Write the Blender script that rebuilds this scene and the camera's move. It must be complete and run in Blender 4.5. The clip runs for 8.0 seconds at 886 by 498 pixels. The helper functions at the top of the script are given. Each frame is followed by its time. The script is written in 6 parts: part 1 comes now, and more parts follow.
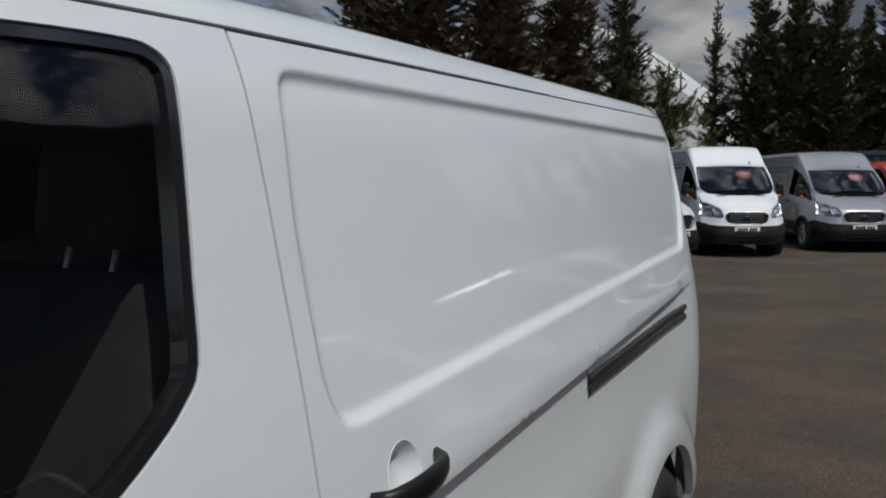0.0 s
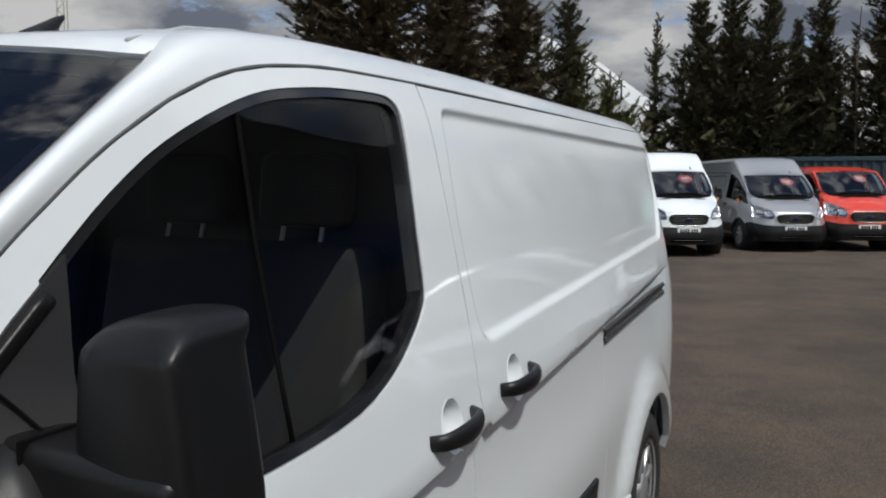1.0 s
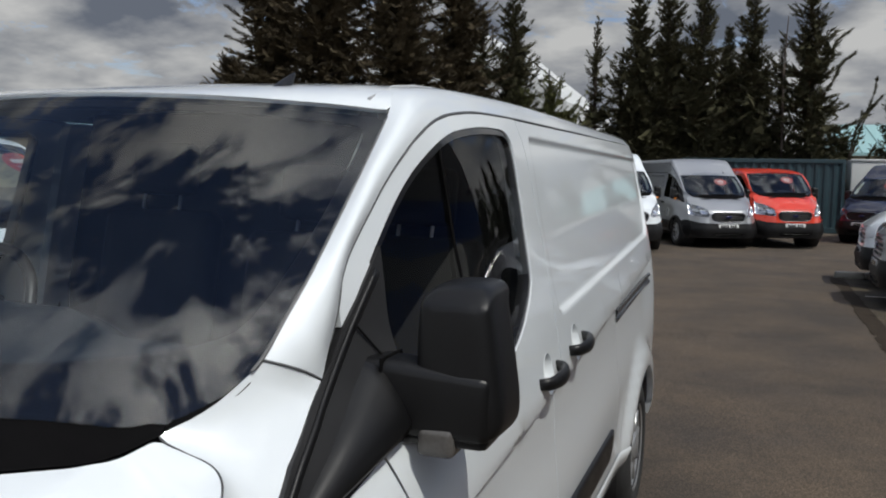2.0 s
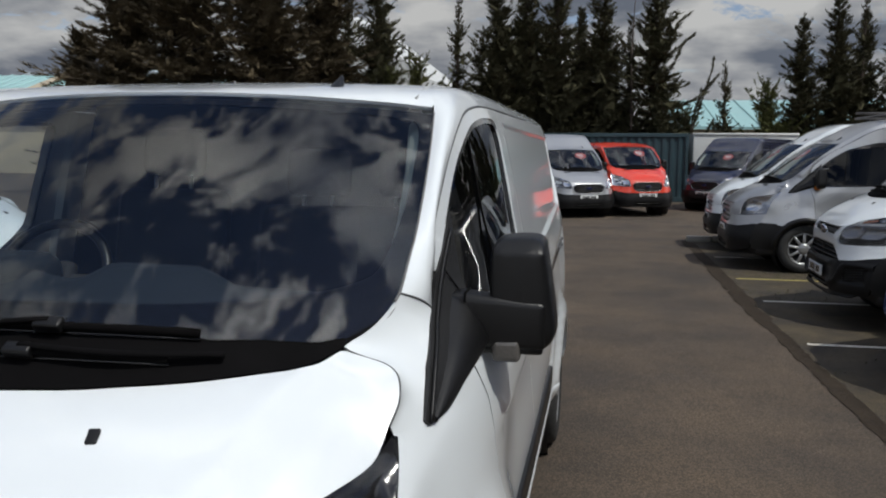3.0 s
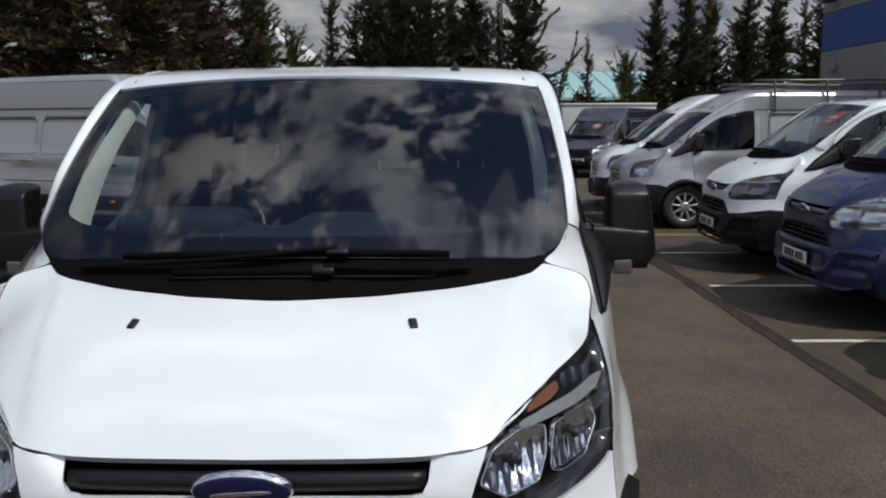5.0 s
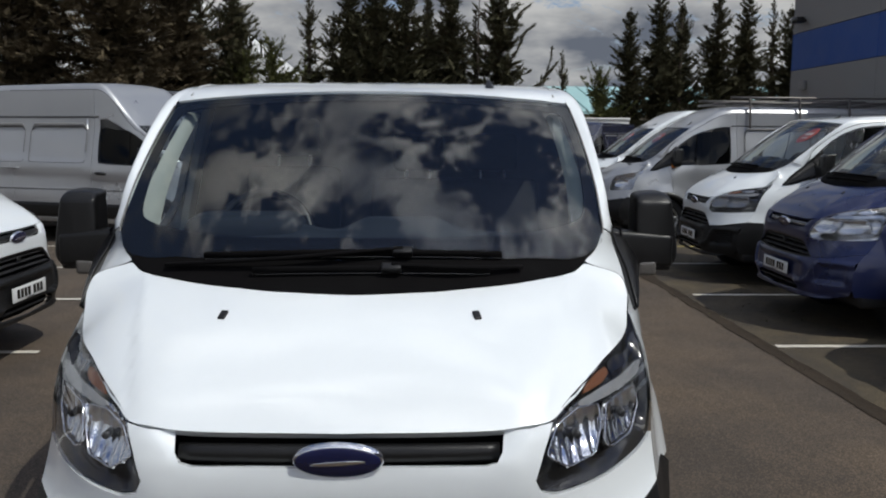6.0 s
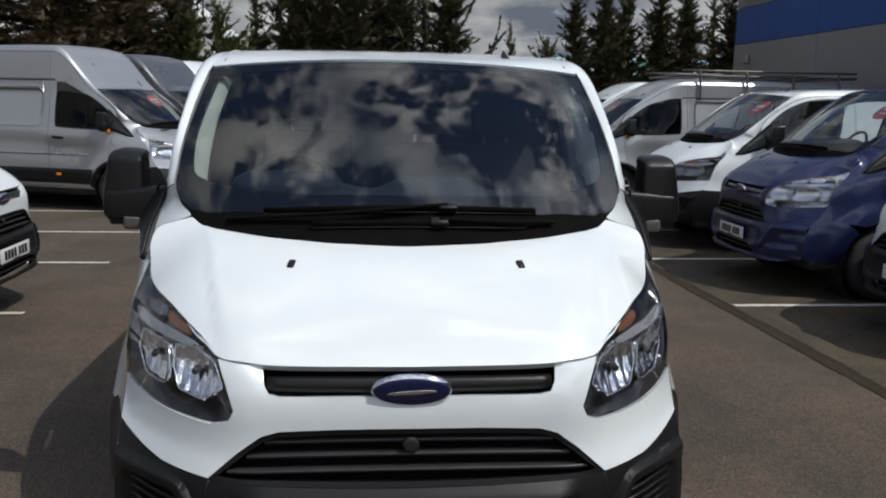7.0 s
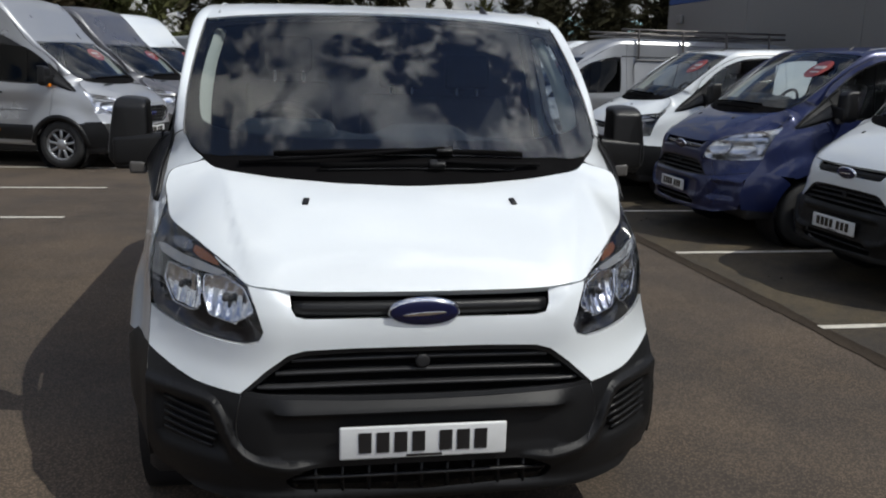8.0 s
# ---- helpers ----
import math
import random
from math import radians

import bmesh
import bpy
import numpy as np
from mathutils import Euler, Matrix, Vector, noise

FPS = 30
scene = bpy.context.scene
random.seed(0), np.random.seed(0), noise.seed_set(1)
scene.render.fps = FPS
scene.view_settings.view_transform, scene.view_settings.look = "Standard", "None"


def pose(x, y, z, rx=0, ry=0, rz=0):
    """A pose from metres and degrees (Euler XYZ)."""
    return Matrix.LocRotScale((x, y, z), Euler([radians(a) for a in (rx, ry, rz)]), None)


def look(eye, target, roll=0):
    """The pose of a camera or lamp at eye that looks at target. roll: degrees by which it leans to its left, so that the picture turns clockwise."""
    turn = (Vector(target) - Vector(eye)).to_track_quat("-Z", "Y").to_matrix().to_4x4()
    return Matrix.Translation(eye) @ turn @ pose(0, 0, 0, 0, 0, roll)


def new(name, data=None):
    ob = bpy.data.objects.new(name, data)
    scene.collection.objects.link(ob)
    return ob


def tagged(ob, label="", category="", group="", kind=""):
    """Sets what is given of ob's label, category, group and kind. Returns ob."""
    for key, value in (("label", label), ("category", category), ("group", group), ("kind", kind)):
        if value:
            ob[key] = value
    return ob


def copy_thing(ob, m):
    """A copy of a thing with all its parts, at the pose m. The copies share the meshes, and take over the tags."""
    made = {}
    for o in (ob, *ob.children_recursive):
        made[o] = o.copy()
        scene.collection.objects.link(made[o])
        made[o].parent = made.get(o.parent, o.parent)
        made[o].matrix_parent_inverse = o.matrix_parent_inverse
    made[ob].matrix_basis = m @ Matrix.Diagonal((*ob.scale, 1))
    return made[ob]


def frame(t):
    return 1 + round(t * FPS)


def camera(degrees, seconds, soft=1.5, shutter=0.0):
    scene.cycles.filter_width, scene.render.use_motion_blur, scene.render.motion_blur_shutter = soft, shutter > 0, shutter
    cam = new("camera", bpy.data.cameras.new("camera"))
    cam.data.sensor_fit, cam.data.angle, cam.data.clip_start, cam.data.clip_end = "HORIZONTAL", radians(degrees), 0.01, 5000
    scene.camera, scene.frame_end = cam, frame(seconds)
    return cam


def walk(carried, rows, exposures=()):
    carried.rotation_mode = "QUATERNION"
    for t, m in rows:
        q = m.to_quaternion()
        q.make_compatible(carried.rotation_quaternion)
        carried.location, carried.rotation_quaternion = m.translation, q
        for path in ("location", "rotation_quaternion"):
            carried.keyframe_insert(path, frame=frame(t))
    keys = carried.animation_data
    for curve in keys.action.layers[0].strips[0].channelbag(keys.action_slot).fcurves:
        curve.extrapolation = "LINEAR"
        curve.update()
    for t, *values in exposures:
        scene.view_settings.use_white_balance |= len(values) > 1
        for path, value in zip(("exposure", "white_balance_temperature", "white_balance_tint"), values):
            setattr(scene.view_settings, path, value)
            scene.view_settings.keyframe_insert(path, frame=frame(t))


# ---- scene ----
cam = camera(55.0, 8.0, soft=2.0)
PATH = [
    (0, (1.667, 1.199, 1.628), (0.705, 2.943, 1.447), -0.1),
    (0.5, (1.712, 0.842, 1.665), (0.815, 2.618, 1.47), -0.1),
    (1, (1.669, 0.432, 1.627), (0.829, 2.239, 1.456), 0.0),
    (1.2, (1.635, 0.3, 1.663), (0.82, 2.115, 1.452), 0.4),
    (2.3, (1.433, -0.489, 1.678), (0.806, 1.402, 1.505), 0.1),
    (2.5, (1.366, -0.632, 1.659), (0.804, 1.279, 1.475), -0.0),
    (2.6, (1.321, -0.738, 1.674), (0.809, 1.183, 1.451), 0.9),
    (3, (1.221, -0.938, 1.694), (0.852, 1.013, 1.456), 0.4),
    (3.5, (1.079, -1.227, 1.677), (0.78, 0.733, 1.418), 0.0),
    (4, (0.905, -1.409, 1.693), (0.704, 0.561, 1.413), 0.3),
    (4.5, (0.649, -1.548, 1.675), (0.515, 0.426, 1.386), -0.7),
    (4.7, (0.568, -1.612, 1.69), (0.469, 0.363, 1.389), -0.6),
    (5.8, (0.266, -1.922, 1.686), (0.331, 0.056, 1.392), -0.1),
    (6, (0.217, -1.959, 1.692), (0.251, 0.022, 1.419), 0.3),
    (6.5, (0.049, -2.065, 1.686), (0.097, -0.08, 1.448), 0.8),
    (7, (-0.121, -2.205, 1.682), (0.055, -0.243, 1.339), 1.1),
    (7.5, (-0.238, -2.312, 1.678), (0.019, -0.365, 1.301), 2.5),
    (8, (-0.372, -2.455, 1.653), (-0.041, -0.531, 1.221), 1.6),
]
walk(cam, [(t, look(eye, target, roll)) for t, eye, target, roll in PATH],
     exposures=[(0, -0.34), (0.4, -0.16), (0.8, 0.02), (1.2, 0.12), (1.7, 0.08), (2.4, 0.0), (5, 0.0), (8, 0.04)])

# ---- light ----
SUN = Vector((0.57, -0.42, 1.0)).normalized()
world = bpy.data.worlds.new("sky")
scene.world = world
world.use_nodes = True
wn, wl = world.node_tree.nodes, world.node_tree.links
wn.clear()


def wnode(kind, **props):
    n = wn.new(kind)
    for k, v in props.items():
        setattr(n, k, v)
    return n


sky = wnode("ShaderNodeTexSky", sky_type="NISHITA", sun_disc=False, sun_elevation=math.asin(SUN.z),
            sun_rotation=math.atan2(SUN.x, SUN.y), air_density=1.2, dust_density=0.6, ozone_density=2.0)
geo = wnode("ShaderNodeTexCoord")
sep = wnode("ShaderNodeSeparateXYZ")
wl.new(geo.outputs["Generated"], sep.inputs[0])
zz = wnode("ShaderNodeMath", operation="MAXIMUM")
zz.inputs[1].default_value = 0.0
wl.new(sep.outputs[2], zz.inputs[0])
zl = wnode("ShaderNodeMath", operation="ADD")
zl.inputs[1].default_value = 0.30
wl.new(zz.outputs[0], zl.inputs[0])
flat = wnode("ShaderNodeCombineXYZ")
for i in (0, 1):
    dv = wnode("ShaderNodeMath", operation="DIVIDE")
    wl.new(sep.outputs[i], dv.inputs[0])
    wl.new(zl.outputs[0], dv.inputs[1])
    wl.new(dv.outputs[0], flat.inputs[i])
cover = wnode("ShaderNodeTexNoise")
cover.inputs["Scale"].default_value = 5.0
cover.inputs["Detail"].default_value = 7
cover.inputs["Roughness"].default_value = 0.68
cover.inputs["Distortion"].default_value = 0.35
drift = wnode("ShaderNodeVectorMath", operation="ADD")
drift.inputs[1].default_value = (-31.584, 32.463, 0)
wl.new(flat.outputs[0], drift.inputs[0])
wl.new(drift.outputs[0], cover.inputs["Vector"])
lowc = wnode("ShaderNodeMapRange")
lowc.inputs["From Min"].default_value, lowc.inputs["From Max"].default_value = 0.05, 0.55
lowc.inputs["To Min"].default_value, lowc.inputs["To Max"].default_value = 0.16, 0.0
wl.new(sep.outputs[2], lowc.inputs["Value"])
both_ = wnode("ShaderNodeMath", operation="ADD")
wl.new(cover.outputs["Fac"], both_.inputs[0])
wl.new(lowc.outputs[0], both_.inputs[1])
mask = wnode("ShaderNodeMapRange")
mask.inputs["From Min"].default_value, mask.inputs["From Max"].default_value = 0.48, 0.57
wl.new(both_.outputs[0], mask.inputs["Value"])
tone = wnode("ShaderNodeTexNoise")
tone.inputs["Scale"].default_value = 2.6
tone.inputs["Detail"].default_value = 6
wl.new(flat.outputs[0], tone.inputs["Vector"])
ramp = wnode("ShaderNodeValToRGB")
ramp.color_ramp.elements[0].position, ramp.color_ramp.elements[0].color = 0.38, (1.75, 2.0, 2.5, 1)
ramp.color_ramp.elements[1].position, ramp.color_ramp.elements[1].color = 0.60, (7.0, 7.05, 7.0, 1)
wl.new(tone.outputs["Fac"], ramp.inputs[0])
# clouds scatter forwards: brighter towards the sun
sdot = wnode("ShaderNodeVectorMath", operation="DOT_PRODUCT")
sdot.inputs[1].default_value = tuple(SUN)
wl.new(geo.outputs["Generated"], sdot.inputs[0])
glow = wnode("ShaderNodeMapRange", interpolation_type="SMOOTHSTEP")
glow.inputs["From Min"].default_value, glow.inputs["From Max"].default_value = 0.1, 1.0
glow.inputs["To Min"].default_value, glow.inputs["To Max"].default_value = 0.85, 4.6
wl.new(sdot.outputs["Value"], glow.inputs["Value"])
lit = wnode("ShaderNodeVectorMath", operation="SCALE")
wl.new(ramp.outputs[0], lit.inputs[0])
wl.new(glow.outputs[0], lit.inputs["Scale"])
deep = wnode("ShaderNodeVectorMath", operation="MULTIPLY")
deep.inputs[1].default_value = (0.90, 0.87, 1.0)
wl.new(sky.outputs[0], deep.inputs[0])
mixs = wnode("ShaderNodeMix", data_type="RGBA")
wl.new(mask.outputs[0], mixs.inputs[0])
wl.new(deep.outputs[0], mixs.inputs[6])
wl.new(lit.outputs[0], mixs.inputs[7])
bg = wnode("ShaderNodeBackground")
bg.inputs["Strength"].default_value = 0.083
wl.new(mixs.outputs[2], bg.inputs["Color"])
wo = wnode("ShaderNodeOutputWorld")
wl.new(bg.outputs[0], wo.inputs["Surface"])

sun_data = bpy.data.lights.new("sun", "SUN")
sun_data.energy, sun_data.angle, sun_data.color = 2.95, radians(0.53), (0.985, 0.970, 0.897)
sun = new("sun", sun_data)
sun.matrix_world = look(SUN * 40, (0, 0, 0))


# ---- materials ----
def material(name, color, rough=0.5, metal=0.0, coat=0.0, vary=0.08, scale=6.0, fine=60.0, bump=0.0, bump_scale=80.0,
             island=0.0, spec=0.5, flake=0.0, obj=False):
    m = bpy.data.materials.new(name)
    m.use_nodes = True
    nt = m.node_tree
    n, l = nt.nodes, nt.links
    b = n["Principled BSDF"]
    b.inputs["Metallic"].default_value, b.inputs["Coat Weight"].default_value = metal, coat
    b.inputs["Coat Roughness"].default_value = 0.04
    b.inputs["Specular IOR Level"].default_value = spec
    tc = n.new("ShaderNodeTexCoord")
    src = tc.outputs["Object"]
    big, small = n.new("ShaderNodeTexNoise"), n.new("ShaderNodeTexNoise")
    for t, s, d in ((big, scale, 5), (small, fine, 3)):
        t.inputs["Scale"].default_value, t.inputs["Detail"].default_value = s, d
        l.new(src, t.inputs["Vector"])
    add = n.new("ShaderNodeMath")
    add.operation = "ADD"
    l.new(big.outputs["Fac"], add.inputs[0])
    l.new(small.outputs["Fac"], add.inputs[1])
    mr = n.new("ShaderNodeMapRange")
    mr.inputs["From Min"].default_value, mr.inputs["From Max"].default_value = 0.7, 1.3
    mr.inputs["To Min"].default_value, mr.inputs["To Max"].default_value = 1 - vary, 1 + vary
    l.new(add.outputs[0], mr.inputs["Value"])
    fac = mr.outputs[0]
    if island:
        g = n.new("ShaderNodeNewGeometry")
        m2 = n.new("ShaderNodeMapRange")
        m2.inputs["To Min"].default_value, m2.inputs["To Max"].default_value = 1 - island, 1 + island
        l.new(g.outputs["Random Per Island"], m2.inputs["Value"])
        mm = n.new("ShaderNodeMath")
        mm.operation = "MULTIPLY"
        l.new(fac, mm.inputs[0])
        l.new(m2.outputs[0], mm.inputs[1])
        fac = mm.outputs[0]
    hsv = n.new("ShaderNodeHueSaturation")
    hsv.inputs["Color"].default_value = (*color, 1)
    l.new(fac, hsv.inputs["Value"])
    l.new(hsv.outputs[0], b.inputs["Base Color"])
    r2 = n.new("ShaderNodeMapRange")
    r2.inputs["From Min"].default_value, r2.inputs["From Max"].default_value = 0.3, 0.7
    r2.inputs["To Min"].default_value, r2.inputs["To Max"].default_value = max(0.02, rough * 0.85), min(1, rough * 1.15)
    l.new(big.outputs["Fac"], r2.inputs["Value"])
    b.inputs["Roughness"].default_value = rough
    if vary >= 0.02:
        l.new(r2.outputs[0], b.inputs["Roughness"])
    if bump:
        bt = n.new("ShaderNodeTexNoise")
        bt.inputs["Scale"].default_value, bt.inputs["Detail"].default_value = bump_scale, 4
        l.new(src, bt.inputs["Vector"])
        bp = n.new("ShaderNodeBump")
        bp.inputs["Strength"].default_value, bp.inputs["Distance"].default_value = bump, 0.01
        l.new(bt.outputs["Fac"], bp.inputs["Height"])
        l.new(bp.outputs[0], b.inputs["Normal"])
    return m


def glass(name, tint, ior=1.5):
    m = bpy.data.materials.new(name)
    m.use_nodes = True
    n, l = m.node_tree.nodes, m.node_tree.links
    n.remove(n["Principled BSDF"])
    t, g, mx = n.new("ShaderNodeBsdfTransparent"), n.new("ShaderNodeBsdfGlossy"), n.new("ShaderNodeMixShader")
    t.inputs[0].default_value = (*tint, 1)
    g.inputs["Roughness"].default_value = 0.012
    # gloss of a thin pane, alike from both sides
    lw = n.new("ShaderNodeLayerWeight")
    lw.inputs["Blend"].default_value = 0.5
    f0 = ((ior - 1) / (ior + 1)) ** 2
    pw, ma = n.new("ShaderNodeMath"), n.new("ShaderNodeMath")
    pw.operation, ma.operation = "POWER", "MULTIPLY_ADD"
    pw.inputs[1].default_value = 5.0
    ma.inputs[1].default_value, ma.inputs[2].default_value = 1 - f0, f0
    l.new(lw.outputs["Facing"], pw.inputs[0])
    l.new(pw.outputs[0], ma.inputs[0])
    l.new(ma.outputs[0], mx.inputs[0])
    l.new(t.outputs[0], mx.inputs[1])
    l.new(g.outputs[0], mx.inputs[2])
    l.new(mx.outputs[0], n["Material Output"].inputs["Surface"])
    return m


WHITE = material("white_paint", (0.685, 0.722, 0.744), 0.28, coat=1.0, vary=0.006, scale=2, fine=25)
SILVER = material("silver_paint", (0.37, 0.38, 0.395), 0.32, metal=0.55, coat=0.6, vary=0.03, scale=2, fine=300)
GREYP = material("dark_grey_paint", (0.10, 0.10, 0.11), 0.3, metal=0.4, coat=0.6, vary=0.04, scale=2, fine=300)
RED = material("red_paint", (0.60, 0.045, 0.02), 0.3, coat=0.7, vary=0.03, scale=2, fine=60)
NAVY = material("navy_paint", (0.010, 0.012, 0.03), 0.25, coat=0.8, vary=0.05, scale=2, fine=200)
BLUE = material("blue_paint", (0.010, 0.017, 0.070), 0.3, metal=0.35, coat=0.5, vary=0.04, scale=2, fine=300)
BUMPER = material("bumper_plastic", (0.0072, 0.0072, 0.0077), 0.43, vary=0.12, scale=5, fine=200, bump=0.12, bump_scale=700, spec=0.24)
SLAT = material("grille_plastic", (0.022, 0.022, 0.023), 0.36, vary=0.1, spec=0.4)
RACK = material("rack_steel", (0.13, 0.12, 0.115), 0.42, metal=0.6, vary=0.2, scale=8, fine=80)
BLACK = material("black_plastic", (0.0062, 0.0062, 0.0066), 0.36, vary=0.12, scale=5, fine=200, bump=0.10, bump_scale=700, spec=0.32)
# near-black for matte plastic parts, and for shade painted behind the front openings
VOID = material("black_plastic_and_cavity_shade", (0.0035, 0.0033, 0.0036), 0.85, vary=0.1, spec=0.06)
GLOSSB = material("gloss_black", (0.012, 0.012, 0.013), 0.15, coat=0.4, vary=0.05)
MATTE = material("matte_trim_plastic", (0.016, 0.016, 0.017), 0.55, vary=0.15, scale=8, fine=300, bump=0.2, bump_scale=900, spec=0.3)
RUBBER = material("tyre_rubber", (0.02, 0.02, 0.02), 0.75, vary=0.2, scale=8, fine=90, bump=0.25, bump_scale=120)
POST = material("headrest_post_steel", (0.5, 0.5, 0.52), 0.42, metal=0.5, vary=0.03)
CHROME = material("chrome", (0.78, 0.78, 0.80), 0.10, metal=1.0, vary=0.03)
ALLOY = material("wheel_silver", (0.42, 0.43, 0.44), 0.33, metal=0.7, vary=0.06)
REFLECT = material("lamp_reflector", (0.80, 0.81, 0.84), 0.06, metal=1.0, vary=0.05)
REFLECT_DIM = material("dim_reflector", (0.26, 0.26, 0.27), 0.25, metal=1.0, vary=0.1)
REPEATER = material("orange_lens", (0.65, 0.20, 0.02), 0.2, vary=0.1)
AMBER = material("amber_lens", (0.13, 0.050, 0.022), 0.2, vary=0.1, bump=0.4, bump_scale=160)
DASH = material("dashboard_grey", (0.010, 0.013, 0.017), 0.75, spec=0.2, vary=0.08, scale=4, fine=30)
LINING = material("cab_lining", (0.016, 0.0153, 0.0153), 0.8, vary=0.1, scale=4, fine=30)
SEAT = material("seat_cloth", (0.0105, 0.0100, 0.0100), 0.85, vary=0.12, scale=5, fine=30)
# grey of the panel joints, also of the shade painted under pressed ribs
SEAM_AND_SHADE = material("gap_and_rib_shade_grey", (0.07, 0.072, 0.075), 0.7, vary=0.1)
# grey of the screen sealant and of shade lines painted round side panels
SEAL_AND_SHADE = material("sealant_and_shade_line", (0.13, 0.13, 0.13), 0.6, vary=0.15)
TRIM = material("cream_trim", (0.27, 0.28, 0.245), 0.6, vary=0.05, scale=4, fine=120)
PLATEW = material("plate_white", (0.60, 0.61, 0.61), 0.4, vary=0.04, scale=20, fine=200)
BADGE = material("badge_blue", (0.006, 0.009, 0.05), 0.25, coat=0.4, vary=0.05)
STICK = material("red_sticker", (0.27, 0.034, 0.028), 0.55, vary=0.06, scale=12)
PALE = material("pale_print", (0.48, 0.42, 0.40), 0.6, vary=0.05)
LENS = glass("lamp_lens", (0.96, 0.97, 0.98), 1.6)
LAMPBAR = material("smoky_lamp_bar", (0.20, 0.205, 0.215), 0.22, coat=0.5, vary=0.12, scale=25, fine=120)
LAMPSILVER = material("bright_lamp_bowl", (0.62, 0.63, 0.66), 0.22, metal=1.0, vary=0.1, scale=18, fine=90)
SCREEN = glass("windscreen_glass", (0.78, 0.86, 0.90), 1.85)
TINT = glass("side_glass", (0.90, 0.92, 0.90), 1.52)
PRIVACY = glass("dark_side_glass", (0.10, 0.10, 0.105), 1.33)
HAZE = material("clear_ribbed_plastic", (0.085, 0.08, 0.075), 0.10, vary=0.12, scale=20, fine=160)
GAP = material("bonnet_gap_grey", (0.34, 0.35, 0.36), 0.7, vary=0.1)


# ---- mesh helpers ----
def part(name, vf, mat, parent=None, label="", smooth=True, shadow=True):
    v, f = vf
    me = bpy.data.meshes.new(name)
    me.from_pydata([tuple(map(float, p)) for p in v], [], [tuple(int(i) for i in q) for q in f])
    me.update()
    if smooth:
        me.shade_smooth()
    for m in (mat if isinstance(mat, (list, tuple)) else [mat]):
        me.materials.append(m)
    ob = new(name, me)
    ob.parent = parent
    if label:
        ob["label"] = label
    ob.visible_shadow = shadow
    return ob


def joined(*items):
    vs, fs, k = [], [], 0
    for v, f in items:
        v = np.asarray(v, float)
        vs.append(v)
        fs += [tuple(i + k for i in q) for q in f]
        k += len(v)
    return np.concatenate(vs), fs


def welded(vf):
    """Joins points that share a place, so that shading runs on across the joint."""
    v, f = vf
    seen, idx, keep = {}, [], []
    for p in np.asarray(v, float):
        k = tuple(np.round(p, 5))
        if k not in seen:
            seen[k] = len(keep)
            keep.append(p)
        idx.append(seen[k])
    return np.array(keep), [q for q in (tuple(dict.fromkeys(idx[i] for i in face_)) for face_ in f) if len(q) > 2]


def mirrored(vf):
    v, f = vf
    return np.asarray(v, float) * (-1, 1, 1), [tuple(reversed(q)) for q in f]


def moved(vf, m):
    v, f = vf
    return np.array([m @ Vector(p) for p in v]), f


def crom(pts, n=6, closed=False):
    p = np.asarray(pts, float)
    k = len(p)
    idx = (lambda i: i % k) if closed else (lambda i: min(max(i, 0), k - 1))
    res = []
    for i in range(k if closed else k - 1):
        a, b, c, d = p[idx(i - 1)], p[idx(i)], p[idx(i + 1)], p[idx(i + 2)]
        for j in range(n):
            t = j / n
            res.append(0.5 * (2 * b + (c - a) * t + (2 * a - 5 * b + 4 * c - d) * t * t + (3 * b - a - 3 * c + d) * t ** 3))
    if not closed:
        res.append(p[-1])
    return np.array(res)


def rounded(pts, r=0.03, n=4):
    p = np.asarray(pts, float)
    res = []
    for i in range(len(p)):
        a, b, c = p[i - 1], p[i], p[(i + 1) % len(p)]
        la, lc = np.linalg.norm(a - b), np.linalg.norm(c - b)
        s, e = b + (a - b) * min(r / la, 0.45), b + (c - b) * min(r / lc, 0.45)
        for j in range(n + 1):
            t = j / n
            res.append((1 - t) ** 2 * s + 2 * t * (1 - t) * b + t * t * e)
    return np.array(res)


def dense(poly, step):
    p = np.asarray(poly, float)
    res = []
    for a, b in zip(p, np.roll(p, -1, 0)):
        d = np.linalg.norm((b - a))
        if d < 1e-6:
            continue
        k = max(1, int(math.ceil(d / step)))
        res += [a + (b - a) * j / k for j in range(k)]
    return np.array(res)


def inside(pts, poly):
    x, y = pts[:, 0], pts[:, 1]
    r = np.zeros(len(pts), bool)
    for (x1, y1), (x2, y2) in zip(poly, np.roll(poly, -1, 0)):
        if y1 != y2:
            r ^= ((y1 > y) != (y2 > y)) & (x < (x2 - x1) * (y - y1) / (y2 - y1) + x1)
    return r


def edge_distance(pts, poly):
    best = np.full(len(pts), 1e9)
    for a, b in zip(poly, np.roll(poly, -1, 0)):
        ab = b - a
        t = np.clip(((pts - a) @ ab) / max(ab @ ab, 1e-12), 0, 1)
        best = np.minimum(best, np.linalg.norm(pts - a - t[:, None] * ab, axis=1))
    return best


def shrink(poly, d):
    p = np.asarray(poly, float)
    area = np.sum(p[:, 0] * np.roll(p[:, 1], -1) - np.roll(p[:, 0], -1) * p[:, 1])
    t = np.roll(p, -1, 0) - np.roll(p, 1, 0)
    t /= np.maximum(np.linalg.norm(t, axis=1), 1e-9)[:, None]
    nrm = np.stack([-t[:, 1], t[:, 0]], 1) * (1 if area > 0 else -1)
    return p + nrm * d


def delaunay(pts, loops):
    from mathutils import geometry
    return geometry.delaunay_2d_cdt([Vector(p) for p in pts], loops, [], 0, 1e-7)


